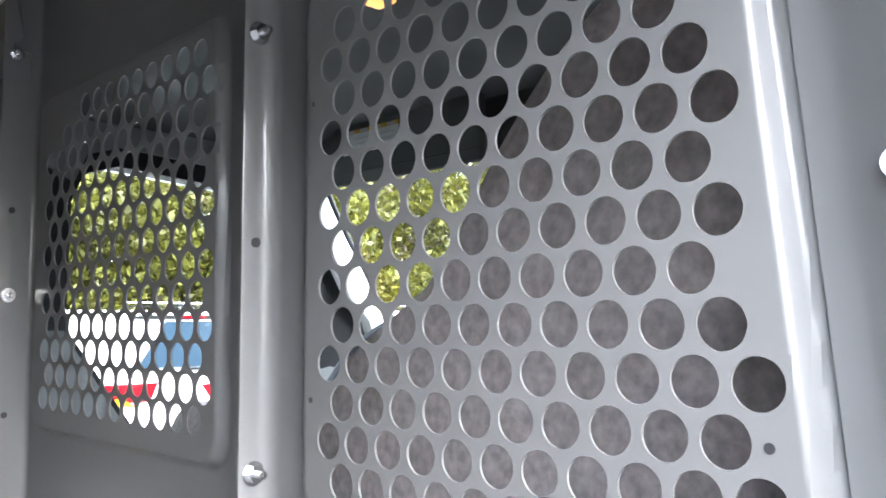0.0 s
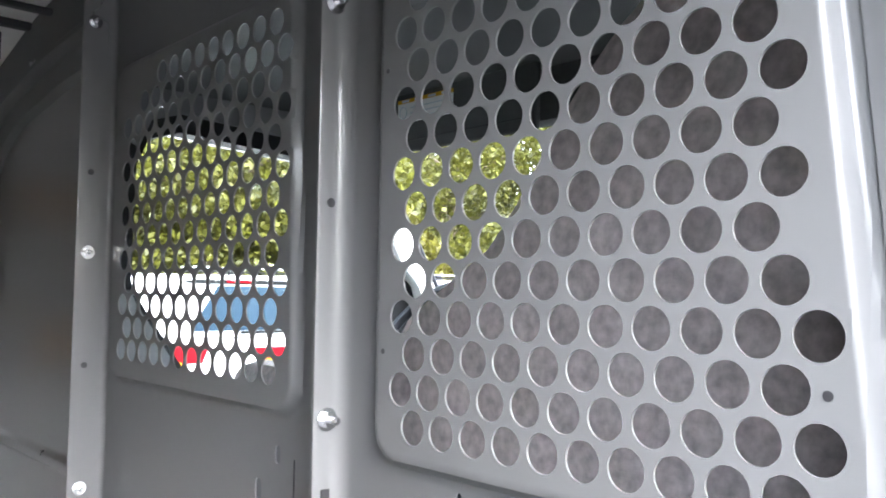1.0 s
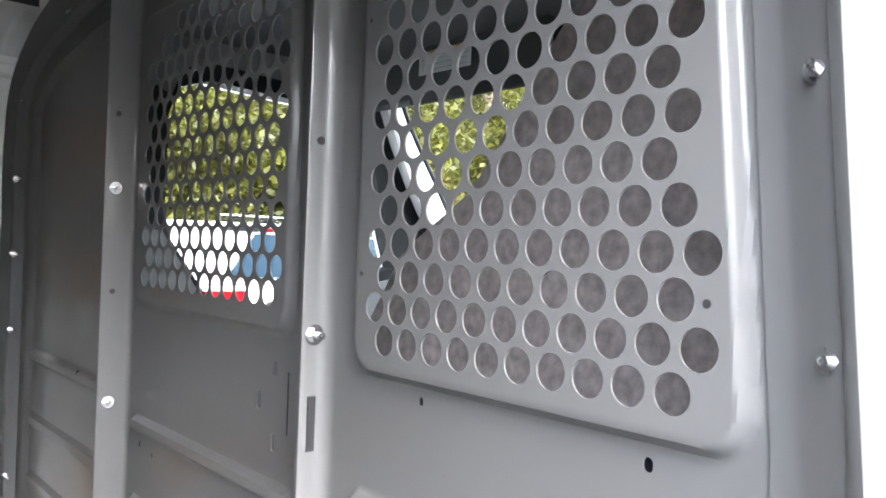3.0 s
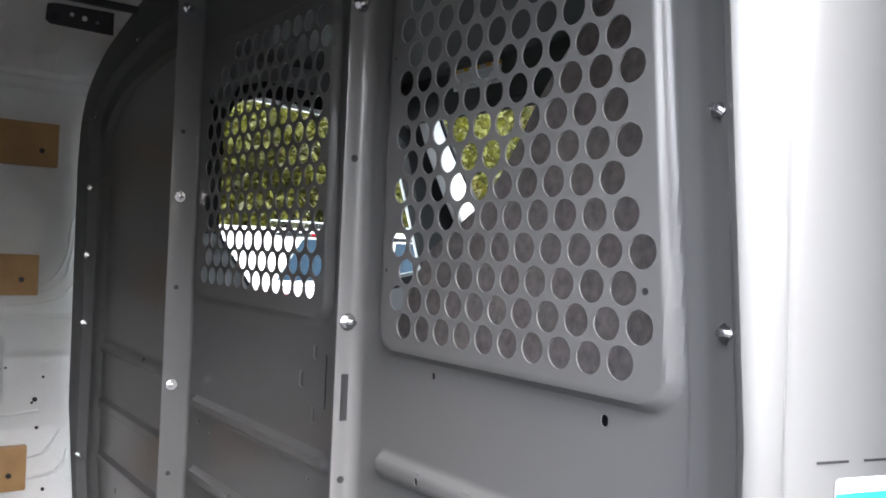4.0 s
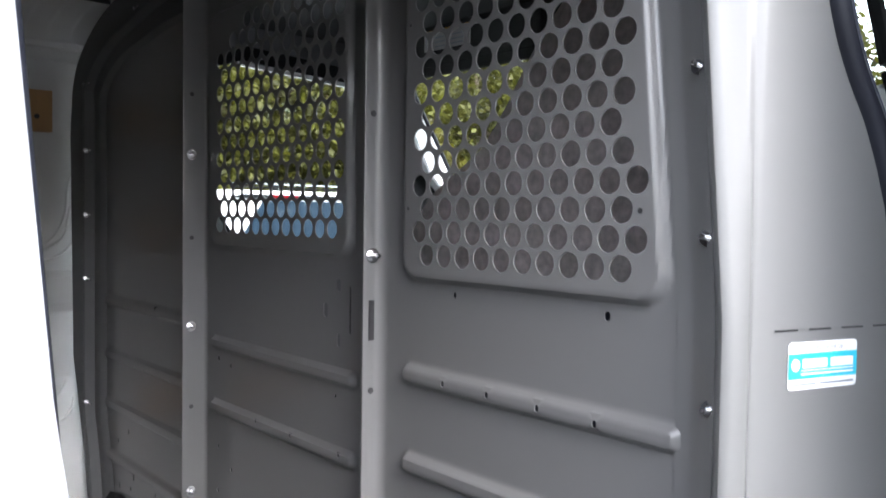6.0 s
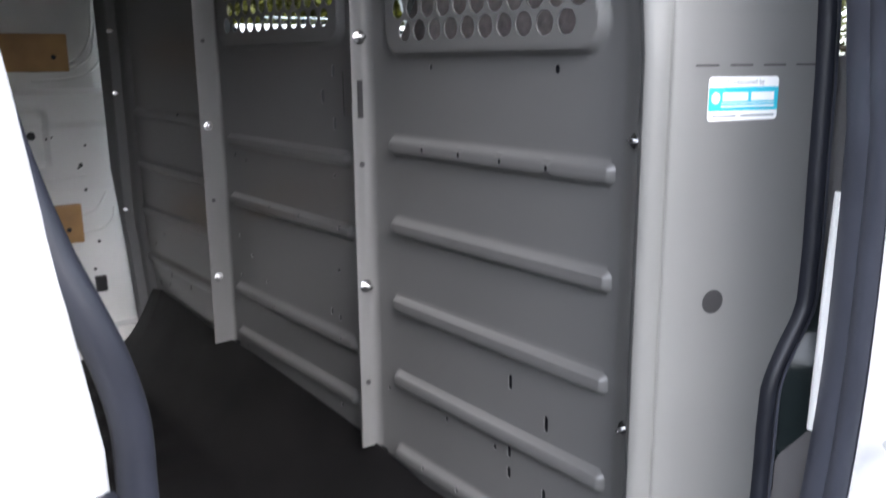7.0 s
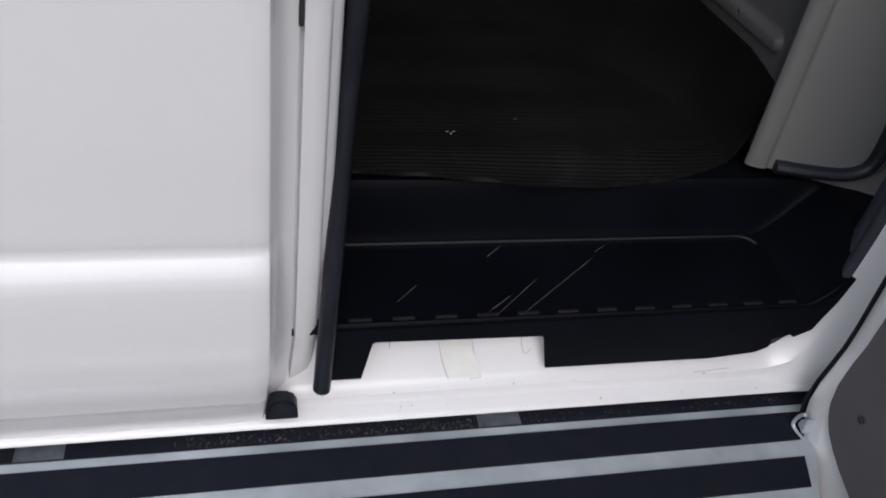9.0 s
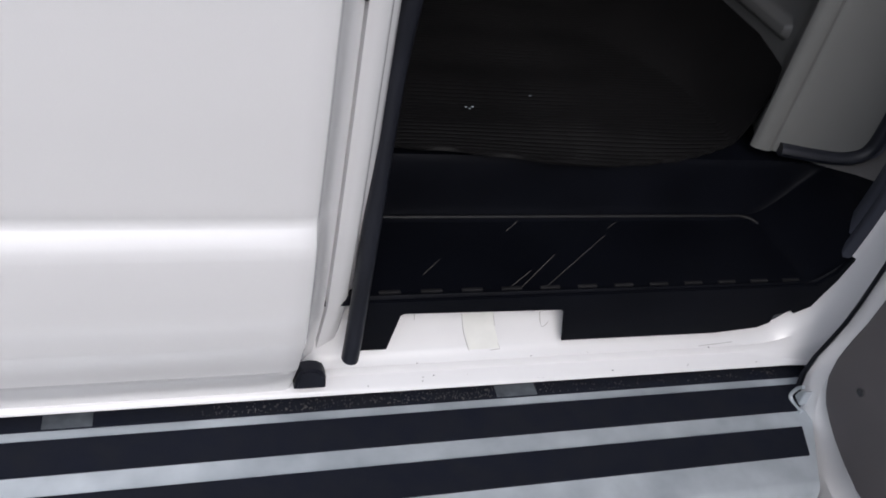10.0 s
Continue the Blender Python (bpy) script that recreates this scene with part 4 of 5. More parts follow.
rows = []
for z in zs:
    y, dx = interp(z, SKIN), door_x(z)
    prof = [(-1.20, 0.0), (-0.66, 0.0), (-0.642, 0.0005), (-0.637, 0.003), (-0.634, 0.009), (-0.632, 0.018), (-0.620, 0.030), (-0.6135, 0.034), (-0.6125, 0.044), (-0.611, 0.044), (-0.6095, 0.036), (-0.600, 0.039), (-0.590, 0.043), (-0.5865, 0.048), (-0.5855, 0.056), (-0.580, 0.060), (-0.576, 0.066), (-0.575, 0.10)]
    edge = interp(z, EDGE_LINE)
    rows.append([(x + dx, (y + o) + (edge - y) * ramp((o - 0.006) / 0.024), z) for x, o in prof])
grid(rows, WHITE, "door_skin", side_door)
SEAL_X = [(-0.318, -0.578), (-0.25, -0.571), (-0.10, -0.572), (0.05, -0.5665), (0.13, -0.5625), (0.20, -0.5625), (0.35, -0.5625), (0.42, -0.5625), (0.455, -0.563), (0.485, -0.569), (0.51, -0.5775), (0.54, -0.588), (0.58, -0.598), (0.62, -0.604), (0.66, -0.606), (0.9, -0.616), (1.15, -0.634)]
seal = [(x, -0.158 + (0.02 if z < -0.28 else 0) * 0 + max(0.0, z - 0.5) * 0.16, z) for z, x in SEAL_X]
seal[0] = (-0.582, -0.212, -0.258)
seal[1] = (-0.580, -0.207, -0.22)
seal[2] = (-0.573, -0.182, -0.10)
part("edge_seal", tube(seal, 0.0102, 16, 1.0, 0.10, 6), RUBBER, side_door, "fat black rubber tube seal")
part("bump_stop", poly_slab([(-0.640, -0.293), (-0.606, -0.293), (-0.607, -0.276), (-0.611, -0.268), (-0.617, -0.264), (-0.626, -0.263), (-0.634, -0.265), (-0.638, -0.272)], "y", -0.2225, -0.204, 0.003), RUBBER, side_door, "black rubber stop")
striker = part("striker_plate", box((-0.6130, -0.208, 0.374), (-0.6045, -0.190, 0.443), 0.004), RUBBER, side_door, "black striker plate")
part("striker_housing", poly_slab([(-0.605, 0.408), (-0.598, 0.412), (-0.584, 0.414), (-0.577, 0.412), (-0.577, 0.432), (-0.596, 0.437), (-0.605, 0.437)], "y", -0.200, -0.172, 0.003), RUBBER, striker)
part("striker_loop", tube([(-0.606, -0.206, 0.405), (-0.594, -0.208, 0.405), (-0.582, -0.208, 0.405), (-0.5755, -0.207, 0.408), (-0.575, -0.205, 0.414), (-0.580, -0.203, 0.420), (-0.588, -0.200, 0.422)], 0.0040, 10), DARKSTEEL, striker)
latch_rod = part("latch_rod", box((-0.6145, -0.210, 0.142), (-0.6105, -0.198, 0.350), 0.001), DARKSTEEL, side_door, "black latch rod")
for z in (0.177, 0.328):
    part("rod_clip", box((-0.613, -0.211, z - 0.010), (-0.604, -0.197, z + 0.010), 0.003), RUBBER, latch_rod)

# body side behind the closed door
rows = [[(x, interp(z, SKIN) + (0.004 if x > -1.21 else 0), z) for z in zs] for x in (-2.65, -1.22, -1.215, -1.208)]
tagged(grid(rows, WHITE, "wall_right", thick=0.03), kind="structure")
# unseen inner wall, also white for more bounce light
tagged(part("wall_right_inner", box((-2.6, -0.10, FLOOR), (-0.66, -0.075, 1.15), 0.004), INNERWHITE), kind="structure")

# ---- open front side door ----
open_door = thing("side_door", "open white hinged side door with grey inner trim", "door")
DY0, DY1, DZ0 = -0.2540, -0.92, -0.410


def rect_path(y0, y1, z0, z1, r):
    out = []
    for cy, cz, a0 in ((y0 - r, z0 + r, 270), (y0 - r, z1 - r, 0), (y1 + r, z1 - r, 90), (y1 + r, z0 + r, 180)):
        out += [(cy + r * math.cos(radians(a0 + a)), cz + r * math.sin(radians(a0 + a))) for a in np.linspace(0, 90, 9)]
        if a0 in (270, 90):
            lo, hi = (z0 + r, z1 - r) if a0 == 270 else (z1 - r, z0 + r)
            out += [(y0 if a0 == 270 else y1, z) for z in np.linspace(lo, hi, 42)[1:-1]]
    return out


def leaf(y, z):
    """The door leans with the body above the waist."""
    return y - 0.016 * ramp((z + 0.08) / 0.3) + max(0.0, z - 0.5) * 0.16 + 0.012 * math.exp(-(((z + 0.280) / 0.06) ** 2))


def ring_strip(name, x_list, mat, parent, label="", thin=1.0):
    """A band that follows the door's outline; x_list holds (inset, x) along its section; thin scales it above the bottom corner."""
    rows = []
    base = rect_path(DY0, DY1, DZ0, 1.16, 0.112)
    cy, cz = (DY0 + DY1) / 2, (DZ0 + 1.16) / 2
    hy, hz = (DY0 - DY1) / 2, (1.16 - DZ0) / 2
    for y, z in base + base[:1]:
        row = []
        for inset, x in x_list:
            inset *= 1 - (1 - thin) * ramp((z + 0.31) / 0.05)
            yy, zz = cy + (y - cy) * (hy - inset) / hy, cz + (z - cz) * (hz - inset) / hz
            row.append((x, leaf(yy, zz), zz))
        rows.append(row)
    return grid(rows, mat, name, parent, label)


ring_strip("door_frame", [(0.0, 0.105), (0.0, 0.016), (0.003, 0.006), (0.009, 0.001), (0.020, 0.0), (0.036, 0.0), (0.042, 0.005), (0.060, 0.012)], WHITE, open_door)
ring_strip("edge_rubber", [(0.0, 0.034), (-0.0060, 0.030), (-0.0070, 0.014), (-0.0045, 0.004), (0.000, 0.005), (0.0, 0.034)], RUBBER, open_door, "thin black rubber edge", 0.3)
body_out = [(leaf(y, z), z) for y, z in [(-0.27, 0.50), (-0.27, -0.15), (-0.285, -0.28), (-0.34, -0.350), (-0.88, -0.355), (-0.90, -0.30), (-0.90, 0.50)]]
part("door_shell", poly_slab(body_out, "x", 0.03, 0.10, 0.004), WHITE, open_door)
trim_out = [(leaf(y, z), z) for y, z in [(-0.278, 0.47), (-0.278, 0.25), (-0.279, 0.10), (-0.280, 0.0), (-0.282, -0.08), (-0.284, -0.13), (-0.2825, -0.17), (-0.280, -0.20), (-0.2825, -0.235), (-0.290, -0.262), (-0.299, -0.279), (-0.3095, -0.292), (-0.3255, -0.304), (-0.3455, -0.315), (-0.370, -0.325), (-0.402, -0.334), (-0.86, -0.342), (-0.88, -0.29), (-0.88, 0.47)]]
part("trim_panel", poly_slab(trim_out, "x", -0.004, 0.028, 0.003), TRIM, open_door, "dark grey moulded trim panel")
part("trim_screw", rod((-0.0065, leaf(-0.335, -0.235), -0.235), (-0.003, leaf(-0.335, -0.235), -0.235), 0.005, 12), ZINC, open_door)
pane = poly_slab([(leaf(y, z), z) for y, z in [(-0.30, 0.54), (-0.30, 1.08), (-0.82, 1.08), (-0.82, 0.54)]], "x", 0.05, 0.055)
glass = part("window_pane", pane, GLASS, open_door)
glass.visible_shadow = False
catch = [(-0.011, -0.266, -0.297), (-0.011, -0.260, -0.306), (-0.012, -0.2575, -0.319), (-0.012, -0.261, -0.3245), (-0.011, -0.270, -0.3265), (-0.009, -0.281, -0.3262)]
catch = part("door_catch", tube(catch, 0.0024, 10), ALU, open_door, "pale metal door catch")
part("catch_plate", poly_slab([(-0.272, -0.300), (-0.263, -0.309), (-0.262, -0.318), (-0.274, -0.322)], "x", -0.0105, 0.006, 0.001), ALU, catch)
jamb_stop = tube([(0.060, -0.236, 0.215), (0.052, -0.238, 0.205), (0.048, -0.240, 0.185)], 0.006, 10)
part("rubber_buffer", jamb_stop, RUBBER, open_door)
tagged(part("latch_bolt", rod((0.098, -0.2215, 0.262), (0.110, -0.211, 0.262), 0.011, 6), ZINC), "zinc hex bolt in the white door jamb", "bolt")

# ---- running board ----
board = thing("running_board", "weathered aluminium running board with black grip strips", "running board")
BZ = -0.328
rb = [(-0.150, BZ - 0.02), (-0.150, BZ), (-0.376, BZ), (-0.384, BZ - 0.003), (-0.389, BZ - 0.009), (-0.391, BZ - 0.020), (-0.388, BZ - 0.042), (-0.376, BZ - 0.05), (-0.15, BZ - 0.05)]
DECK_END = [(-0.395, -0.050), (-0.384, -0.047), (-0.337, -0.034), (-0.290, -0.015), (-0.247, 0.014), (-0.215, 0.045), (-0.150, 0.08)]
rows = extrude(rb, "x", -2.3, -0.1, 22)
rows.append([(interp(y, DECK_END), y, z) for y, z in rb])
grid(rows, ALU, "deck", board)
for y0, y1 in ((-0.2245, -0.172), (-0.2785, -0.2365), (-0.3440, -0.3025)):
    part("grip_strip", poly_slab([(-2.3, y0), (interp(y0, DECK_END) - 0.001, y0), (interp(y1, DECK_END) - 0.001, y1), (-2.3, y1)], "z", BZ - 0.001, BZ + 0.0022, 0.0009), GRIP, board, "black gritty grip strip")
for x0, x1 in ((-0.890, -0.842), (-0.401, -0.350)):
    part("worn_patch", box((x0, -0.2240, BZ + 0.0018), (x1, -0.188, BZ + 0.0028), 0.0004), WORNGRIP, board, "worn grey patch of the grip strip")
dirt_rng = np.random.default_rng(9)
dv, df = [], []
for k in range(900):
    x, y = dirt_rng.uniform(-0.75, -0.005), -0.2235 + abs(dirt_rng.normal(0, 0.012))
    if y > -0.178 or dirt_rng.uniform() > 0.35 + 0.65 * (math.sin(9 * x) > -0.2):
        continue
    s, n = dirt_rng.uniform(0.0004, 0.0015), len(dv)
    a = dirt_rng.uniform(0, math.tau)
    for q in range(3):
        dv.append((x + s * math.cos(a + q * 2.1), y + s * math.sin(a + q * 2.1), BZ + 0.0022))
    dv.append((x, y, BZ + 0.0022 + s * 0.7))
    df += [(n, n + 1, n + 3), (n + 1, n + 2, n + 3), (n + 2, n, n + 3)]
tagged(raw("road_grit", dv, df, SCUFF, smooth=False), "fine pale road grit lying on the running board", "grit", kind="stuff")
for x in (-1.9, -0.15):
    part("hanger", box((x, -0.36, -0.46), (x + 0.05, -0.10, BZ - 0.05), 0.006), DARKSTEEL, board)

# ---- outside ground ----
tagged(part("ground", poly_slab([(-400, -400), (400, -400), (400, 400), (-400, 400)], "z", GROUND - 0.2, GROUND), ASPHALT), kind="structure")

# ---- cab ----
DRIVER_Y = 1.76
win = [(0.315, 0.78), (0.33, 0.745), (0.43, 0.60), (0.50, 0.50), (0.72, 0.50), (0.80, 0.64), (1.00, 0.68), (0.88, 1.06), (0.82, 1.105), (0.42, 1.13), (0.345, 1.105), (0.318, 1.04)]


def pierced_wall(name, outer, hole, y0, y1, mat):
    """A wall in the plane of x and z with an opening through it."""
    n = 64
    cx, cz = sum(p[0] for p in hole) / len(hole), sum(p[1] for p in hole) / len(hole)

    def at_angle(poly, a):
        d, best = Vector((math.cos(a), math.sin(a))), None
        for (x0, z0), (x1, z1) in zip(poly, poly[1:] + poly[:1]):
            e, f = Vector((x1 - x0, z1 - z0)), Vector((x0 - cx, z0 - cz))
            den = d.x * e.y - d.y * e.x
            if abs(den) > 1e-9:
                t, u = (f.x * e.y - f.y * e.x) / den, (f.x * d.y - f.y * d.x) / den
                if t > 0 and -1e-6 <= u <= 1 + 1e-6:
                    best = t if best is None else min(best, t)
        return (cx + d.x * best, cz + d.y * best)

    rows = []
    angs = sorted({k * math.tau / n for k in range(n)} | {math.atan2(p[1] - cz, p[0] - cx) % math.tau for p in [*hole, *outer]})
    for a in [*angs, angs[0]]:
        h, o = at_angle(hole, a), at_angle(outer, a)
        rows.append([(o[0], y1, o[1]), (o[0], y0, o[1]), (h[0], y0, h[1]), (h[0], y1, h[1]), (o[0], y1, o[1])])
    return tagged(grid(rows, mat, name, smooth=False), kind="structure")


outer = [(0.01, -0.30), (1.75, -0.30), (1.75, 0.54), (1.36, 0.56), (1.22, 0.79), (1.02, 1.11), (0.93, 1.26), (0.01, 1.26)]
pierced_wall("cab_wall_left", outer, win, DRIVER_Y, DRIVER_Y + 0.06, DARKTRIM)
trim_l = [(0.03, -0.26), (1.70, -0.26), (1.70, 0.50), (1.02, 0.655), (0.81, 0.615), (0.735, 0.482), (0.49, 0.482), (0.42, 0.585), (0.322, 0.73), (0.305, 0.76), (0.03, 0.76)]
tagged(part("cab_door_trim", poly_slab(trim_l, "y", DRIVER_Y - 0.02, DRIVER_Y - 0.003, 0.003), DOORTRIM), kind="structure")
outer_r = [(0.31, -0.30), (1.75, -0.30), (1.75, 0.60), (1.05, 1.26), (0.31, 1.26)]
win_r = [(0.40, 0.56), (1.15, 0.54), (1.18, 0.62), (0.98, 1.06), (0.92, 1.10), (0.42, 1.10)]
pierced_wall("cab_wall_right", outer_r, win_r, -0.20, -0.14, DARKTRIM)
pierced_wall("cab_skin_left", outer, win, DRIVER_Y + 0.063, DRIVER_Y + 0.075, WHITE)
pierced_wall("cab_skin_right", outer_r, win_r, -0.215, -0.203, WHITE)
for nm, poly, y in (("cab_window_left", win, DRIVER_Y + 0.03), ("cab_window_right", win_r, -0.17)):
    g = part(nm, poly_slab(poly, "y", y, y + 0.004), GLASS, smooth=False)
    tagged(g, kind="structure")
    g.visible_shadow = False
edge = [(0.03, 1.222), *[(x, min(z + 0.042, 1.215)) for x, z in sorted(p for p in win if p[1] > 0.95)], (0.90, 1.222)]
tagged(part("headliner_edge", poly_slab(edge, "y", DRIVER_Y - 0.016, DRIVER_Y - 0.003, 0.002), ROOFTRIM), kind="structure")
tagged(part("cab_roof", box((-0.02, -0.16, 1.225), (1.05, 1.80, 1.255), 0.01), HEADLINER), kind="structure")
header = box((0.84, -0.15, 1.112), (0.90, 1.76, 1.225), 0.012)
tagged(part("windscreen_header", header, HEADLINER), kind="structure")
ws = part("windscreen", poly_slab([(0, 0), (0, 1.76), (1, 1.76), (1, 0)], "z", 0, 0.006), GLASS, smooth=False)
for v in ws.data.vertices:
    s, lift = v.co.x, v.co.z
    v.co = (0.89 + 0.81 * s, v.co.y, 1.20 - 0.65 * s + lift)
ws.visible_shadow = False
tagged(ws, kind="structure")
tagged(part("dashboard", box((1.15, -0.14, -0.28), (1.78, 1.76, 0.56), 0.06, 4), DARKTRIM), "black moulded dashboard below the windscreen", "dashboard")
pil = [(1.33, 0.56), (1.173, 0.791), (1.135, 0.854), (1.09, 0.924), (1.029, 1.014), (0.976, 1.102), (0.93, 1.20), (0.88, 1.20), (0.952, 1.031), (1.01, 0.92), (1.06, 0.837), (1.121, 0.780), (1.20, 0.56)]
tagged(part("a_pillar", poly_slab(pil, "y", 1.70, 1.745, 0.004), LABELWHITE), kind="structure")
tagged(part("windscreen_seal", tube([(1.34, 1.705, 0.56), (1.180, 1.702, 0.791), (1.097, 1.702, 0.924), (1.036, 1.702, 1.014), (0.983, 1.702, 1.102), (0.937, 1.702, 1.20)], 0.007, 8), RUBBER), kind="structure")
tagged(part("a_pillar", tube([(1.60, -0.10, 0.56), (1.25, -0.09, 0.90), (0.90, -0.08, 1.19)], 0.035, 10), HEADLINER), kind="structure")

wheel = thing("steering_wheel", "black steering wheel behind the dashboard", "steering wheel")
wc, wa = Vector((0.96, 1.46, 0.635)), Vector((-0.80, 0, 0.6)).normalized()
wu, wv = wa.cross(Vector((0, 1, 0))).normalized(), Vector((0, 1, 0))
pts = [wc + (wu * math.cos(a) + wv * math.sin(a)) * 0.19 for a in np.linspace(0, math.tau, 20)]
part("rim", tube(pts, 0.014, 10, 1, 0, 2, side=wa), RUBBER, wheel)
part("hub", rod(wc - wa * 0.03, wc + wa * 0.01, 0.07, 20, 0.055), DARKTRIM, wheel)
for a in (0.0, 2.2, 4.1):
    part("spoke", rod(wc, wc + (wu * math.cos(a) + wv * math.sin(a)) * 0.185, 0.014, 8), DARKTRIM, wheel)
part("column", rod(wc - wa * 0.03, wc - wa * 0.35, 0.04, 14), DARKTRIM, wheel)

visor = thing("sun_visor", "grey sun visor with a printed warning label", "sun visor")
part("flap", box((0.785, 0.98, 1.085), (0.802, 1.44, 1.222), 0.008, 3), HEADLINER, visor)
part("flap_seam", box((0.7835, 0.99, 1.110), (0.7855, 1.43, 1.1125), 0.0005), DARKTRIM, visor)
lab = part("warning_label", box((0.7825, 1.215, 1.152), (0.7848, 1.400, 1.197), 0.0), GREYLABEL, visor, "white warning label")
part("label_band", box((0.7822, 1.215, 1.197), (0.7848, 1.400, 1.206), 0.0), YELLOW, lab, "yellow band")
for k in range(4):
    part("band_mark", box((0.7818, 1.225 + 0.045 * k, 1.1985), (0.7824, 1.250 + 0.045 * k, 1.2045), 0.0), INK, lab)
for k in range(3):
    part("label_line", box((0.7818, 1.225, 1.159 + 0.012 * k), (0.7827, 1.355, 1.162 + 0.012 * k), 0.0), INK, lab)
symbol = [(0.7816, 1.380 + 0.012 * math.cos(a), 1.175 + 0.014 * math.sin(a)) for a in np.linspace(0, math.tau, 17)]
part("label_symbol", tube(symbol, 0.0012, 6, 1.0, 0, 1, side=(1, 0, 0)), INK, lab)
lampm = bpy.data.materials.new("warm_dome_light")
lampm.use_nodes = True
lb = lampm.node_tree.nodes["Principled BSDF"]
lb.inputs["Base Color"].default_value = (1, 0.6, 0.2, 1)
lb.inputs["Emission Color"].default_value, lb.inputs["Emission Strength"].default_value = (1, 0.36, 0.05, 1), 0.16
dome = thing("dome_light", "lit amber dome light in the cab roof", "light")
part("lens", box((0.30, 0.735, 1.206), (0.345, 0.775, 1.224), 0.008, 3), lampm, dome)
part("bezel", box((0.27, 0.69, 1.216), (0.40, 0.96, 1.226), 0.003), HEADLINER, dome)


def seat(name, y0, left, label, front=0.165, mid=0.58):
    """A cab seat: shaped backrest with a rounded outline, a hard back shell, cushion and base. left: (z, y) of its left edge."""
    s = thing(name, label, "seat", "cab seats")
    rows, outline = [], []
    for a in np.linspace(0, math.tau, 65):
        ca, sa = math.cos(a), math.sin(a)
        outline.append((math.copysign(abs(ca) ** 0.45, ca), math.copysign(abs(sa) ** 0.45, sa)))
    for depth, k in ((0.0, 0.0), (0.0, 0.4), (0.0, 0.86), (0.006, 0.94), (0.02, 0.985), (0.05, 1.0), (0.10, 0.98), (0.13, 0.9), (0.14, 0.0)):
        row = []
        for py, pz in outline:
            z = mid + pz * k * 0.50
            y = y0 + (interp(z, left) - y0) * (py * k + 1) / 2
            row.append((front + depth + 0.03 * (z - 0.3) + 0.006 * math.sin(9 * z) * math.cos(6 * y), y, z))
        rows.append(row)
    grid(rows, FABRIC, "backrest", s)
    y1 = interp(0.5, left)
    part("back_shell", box((front - 0.03, y0 - 0.02, -0.20), (front + 0.01, y1, 0.53), 0.012, 3), DARKTRIM, s, "black plastic back shell")
    part("cushion", box((front + 0.09, y0 + 0.01, 0.10), (front + 0.60, y1, 0.26), 0.05, 4), FABRIC, s)
    part("seat_base", box((front + 0.12, y0 + 0.05, -0.285), (front + 0.55, y1 - 0.05, 0.11), 0.02), DARKTRIM, s)
    return s


seat("passenger_seat", 0.128, [(0.3, 0.78), (0.66, 0.77), (0.71, 0.735), (0.735, 0.665), (0.78, 0.555), (0.863, 0.482), (0.91, 0.458), (1.0, 0.402), (1.06, 0.36)], "grey cloth passenger seat close behind the partition")
seat("driver_seat", 1.22, [(0.3, 1.60), (0.62, 1.58)], "grey cloth driver seat", 0.42, 0.12)
belt = thing("seat_belt", "grey seat belt hanging from its guide on the door pillar", "seat belt")
part("upper_strap", tube([(0.30, 0.030, 1.04), (0.30, 0.012, 0.96), (0.30, -0.006, 0.88)], 0.009, 8, 1.0, 0, 4), HEADLINER, belt)
part("lower_strap", box((0.296, -0.062, 0.40), (0.300, -0.040, 0.64), 0.001), HEADLINER, belt)
part("guide_cover", rod((0.300, -0.006, 0.825), (0.292, -0.008, 0.825), 0.034, 28, 0.028), INNERWHITE, belt, "pale round guide cover")
part("guide_loop", tube([(0.286, -0.012, 0.868), (0.284, -0.020, 0.845), (0.284, -0.026, 0.815), (0.286, -0.022, 0.795)], 0.008, 10), DARKTRIM, belt, "black guide loop")
part("tongue", box((0.288, -0.060, 0.642), (0.295, -0.042, 0.672), 0.002), ZINC, belt, "bright metal tongue")
tagged(part("belt_reflector", box((0.10, 0.122, 0.755), (0.104, 0.130, 0.768), 0.001), ORANGE), "small amber reflector beside the seat", "reflector")
tagged(part("belt_tower", box((0.08, 0.02, 0.0), (0.16, 0.115, 1.1), 0.02, 3), DARKTRIM), "black plastic belt guide at the door post", "trim")

# ---- parked vehicle beyond the driver's window ----
van = thing("parked_van", "white parked van with red stripe and blue-tinted windscreen", "van")
VY = 4.2
prof = [(-0.9, -0.55), (-0.9, 0.20), (-0.7, 0.74), (-0.5, 0.83), (2.4, 0.85), (4.7, 0.85), (4.8, 0.7), (4.8, -0.55)]
part("body", poly_slab(prof, "y", VY, VY + 1.9, 0.03), WHITE, van)
part("side_window", poly_slab([(1.64, 0.535), (1.80, 0.785), (2.42, 0.785), (2.42, 0.535)], "y", VY - 0.008, VY + 0.02), DARKGLASS, van)
part("side_window", poly_slab([(2.46, 0.535), (2.46, 0.785), (3.4, 0.785), (3.4, 0.535)], "y", VY - 0.008, VY + 0.02), DARKGLASS, van)
part("window_trim", box((1.95, VY - 0.012, 0.516), (3.4, VY + 0.01, 0.531), 0.002), DARKTRIM, van)
part("roof_gutter", poly_slab([(1.57, 0.805), (1.68, 0.797), (4.5, 0.797), (4.5, 0.824), (1.68, 0.821)], "y", VY - 0.012, VY + 0.01), DARKTRIM, van)
part("red_stripe", poly_slab([(1.47, 0.458), (1.47, 0.40), (1.60, 0.36), (1.72, 0.36), (1.76, 0.458)], "y", VY - 0.008, VY + 0.01), RED, van)
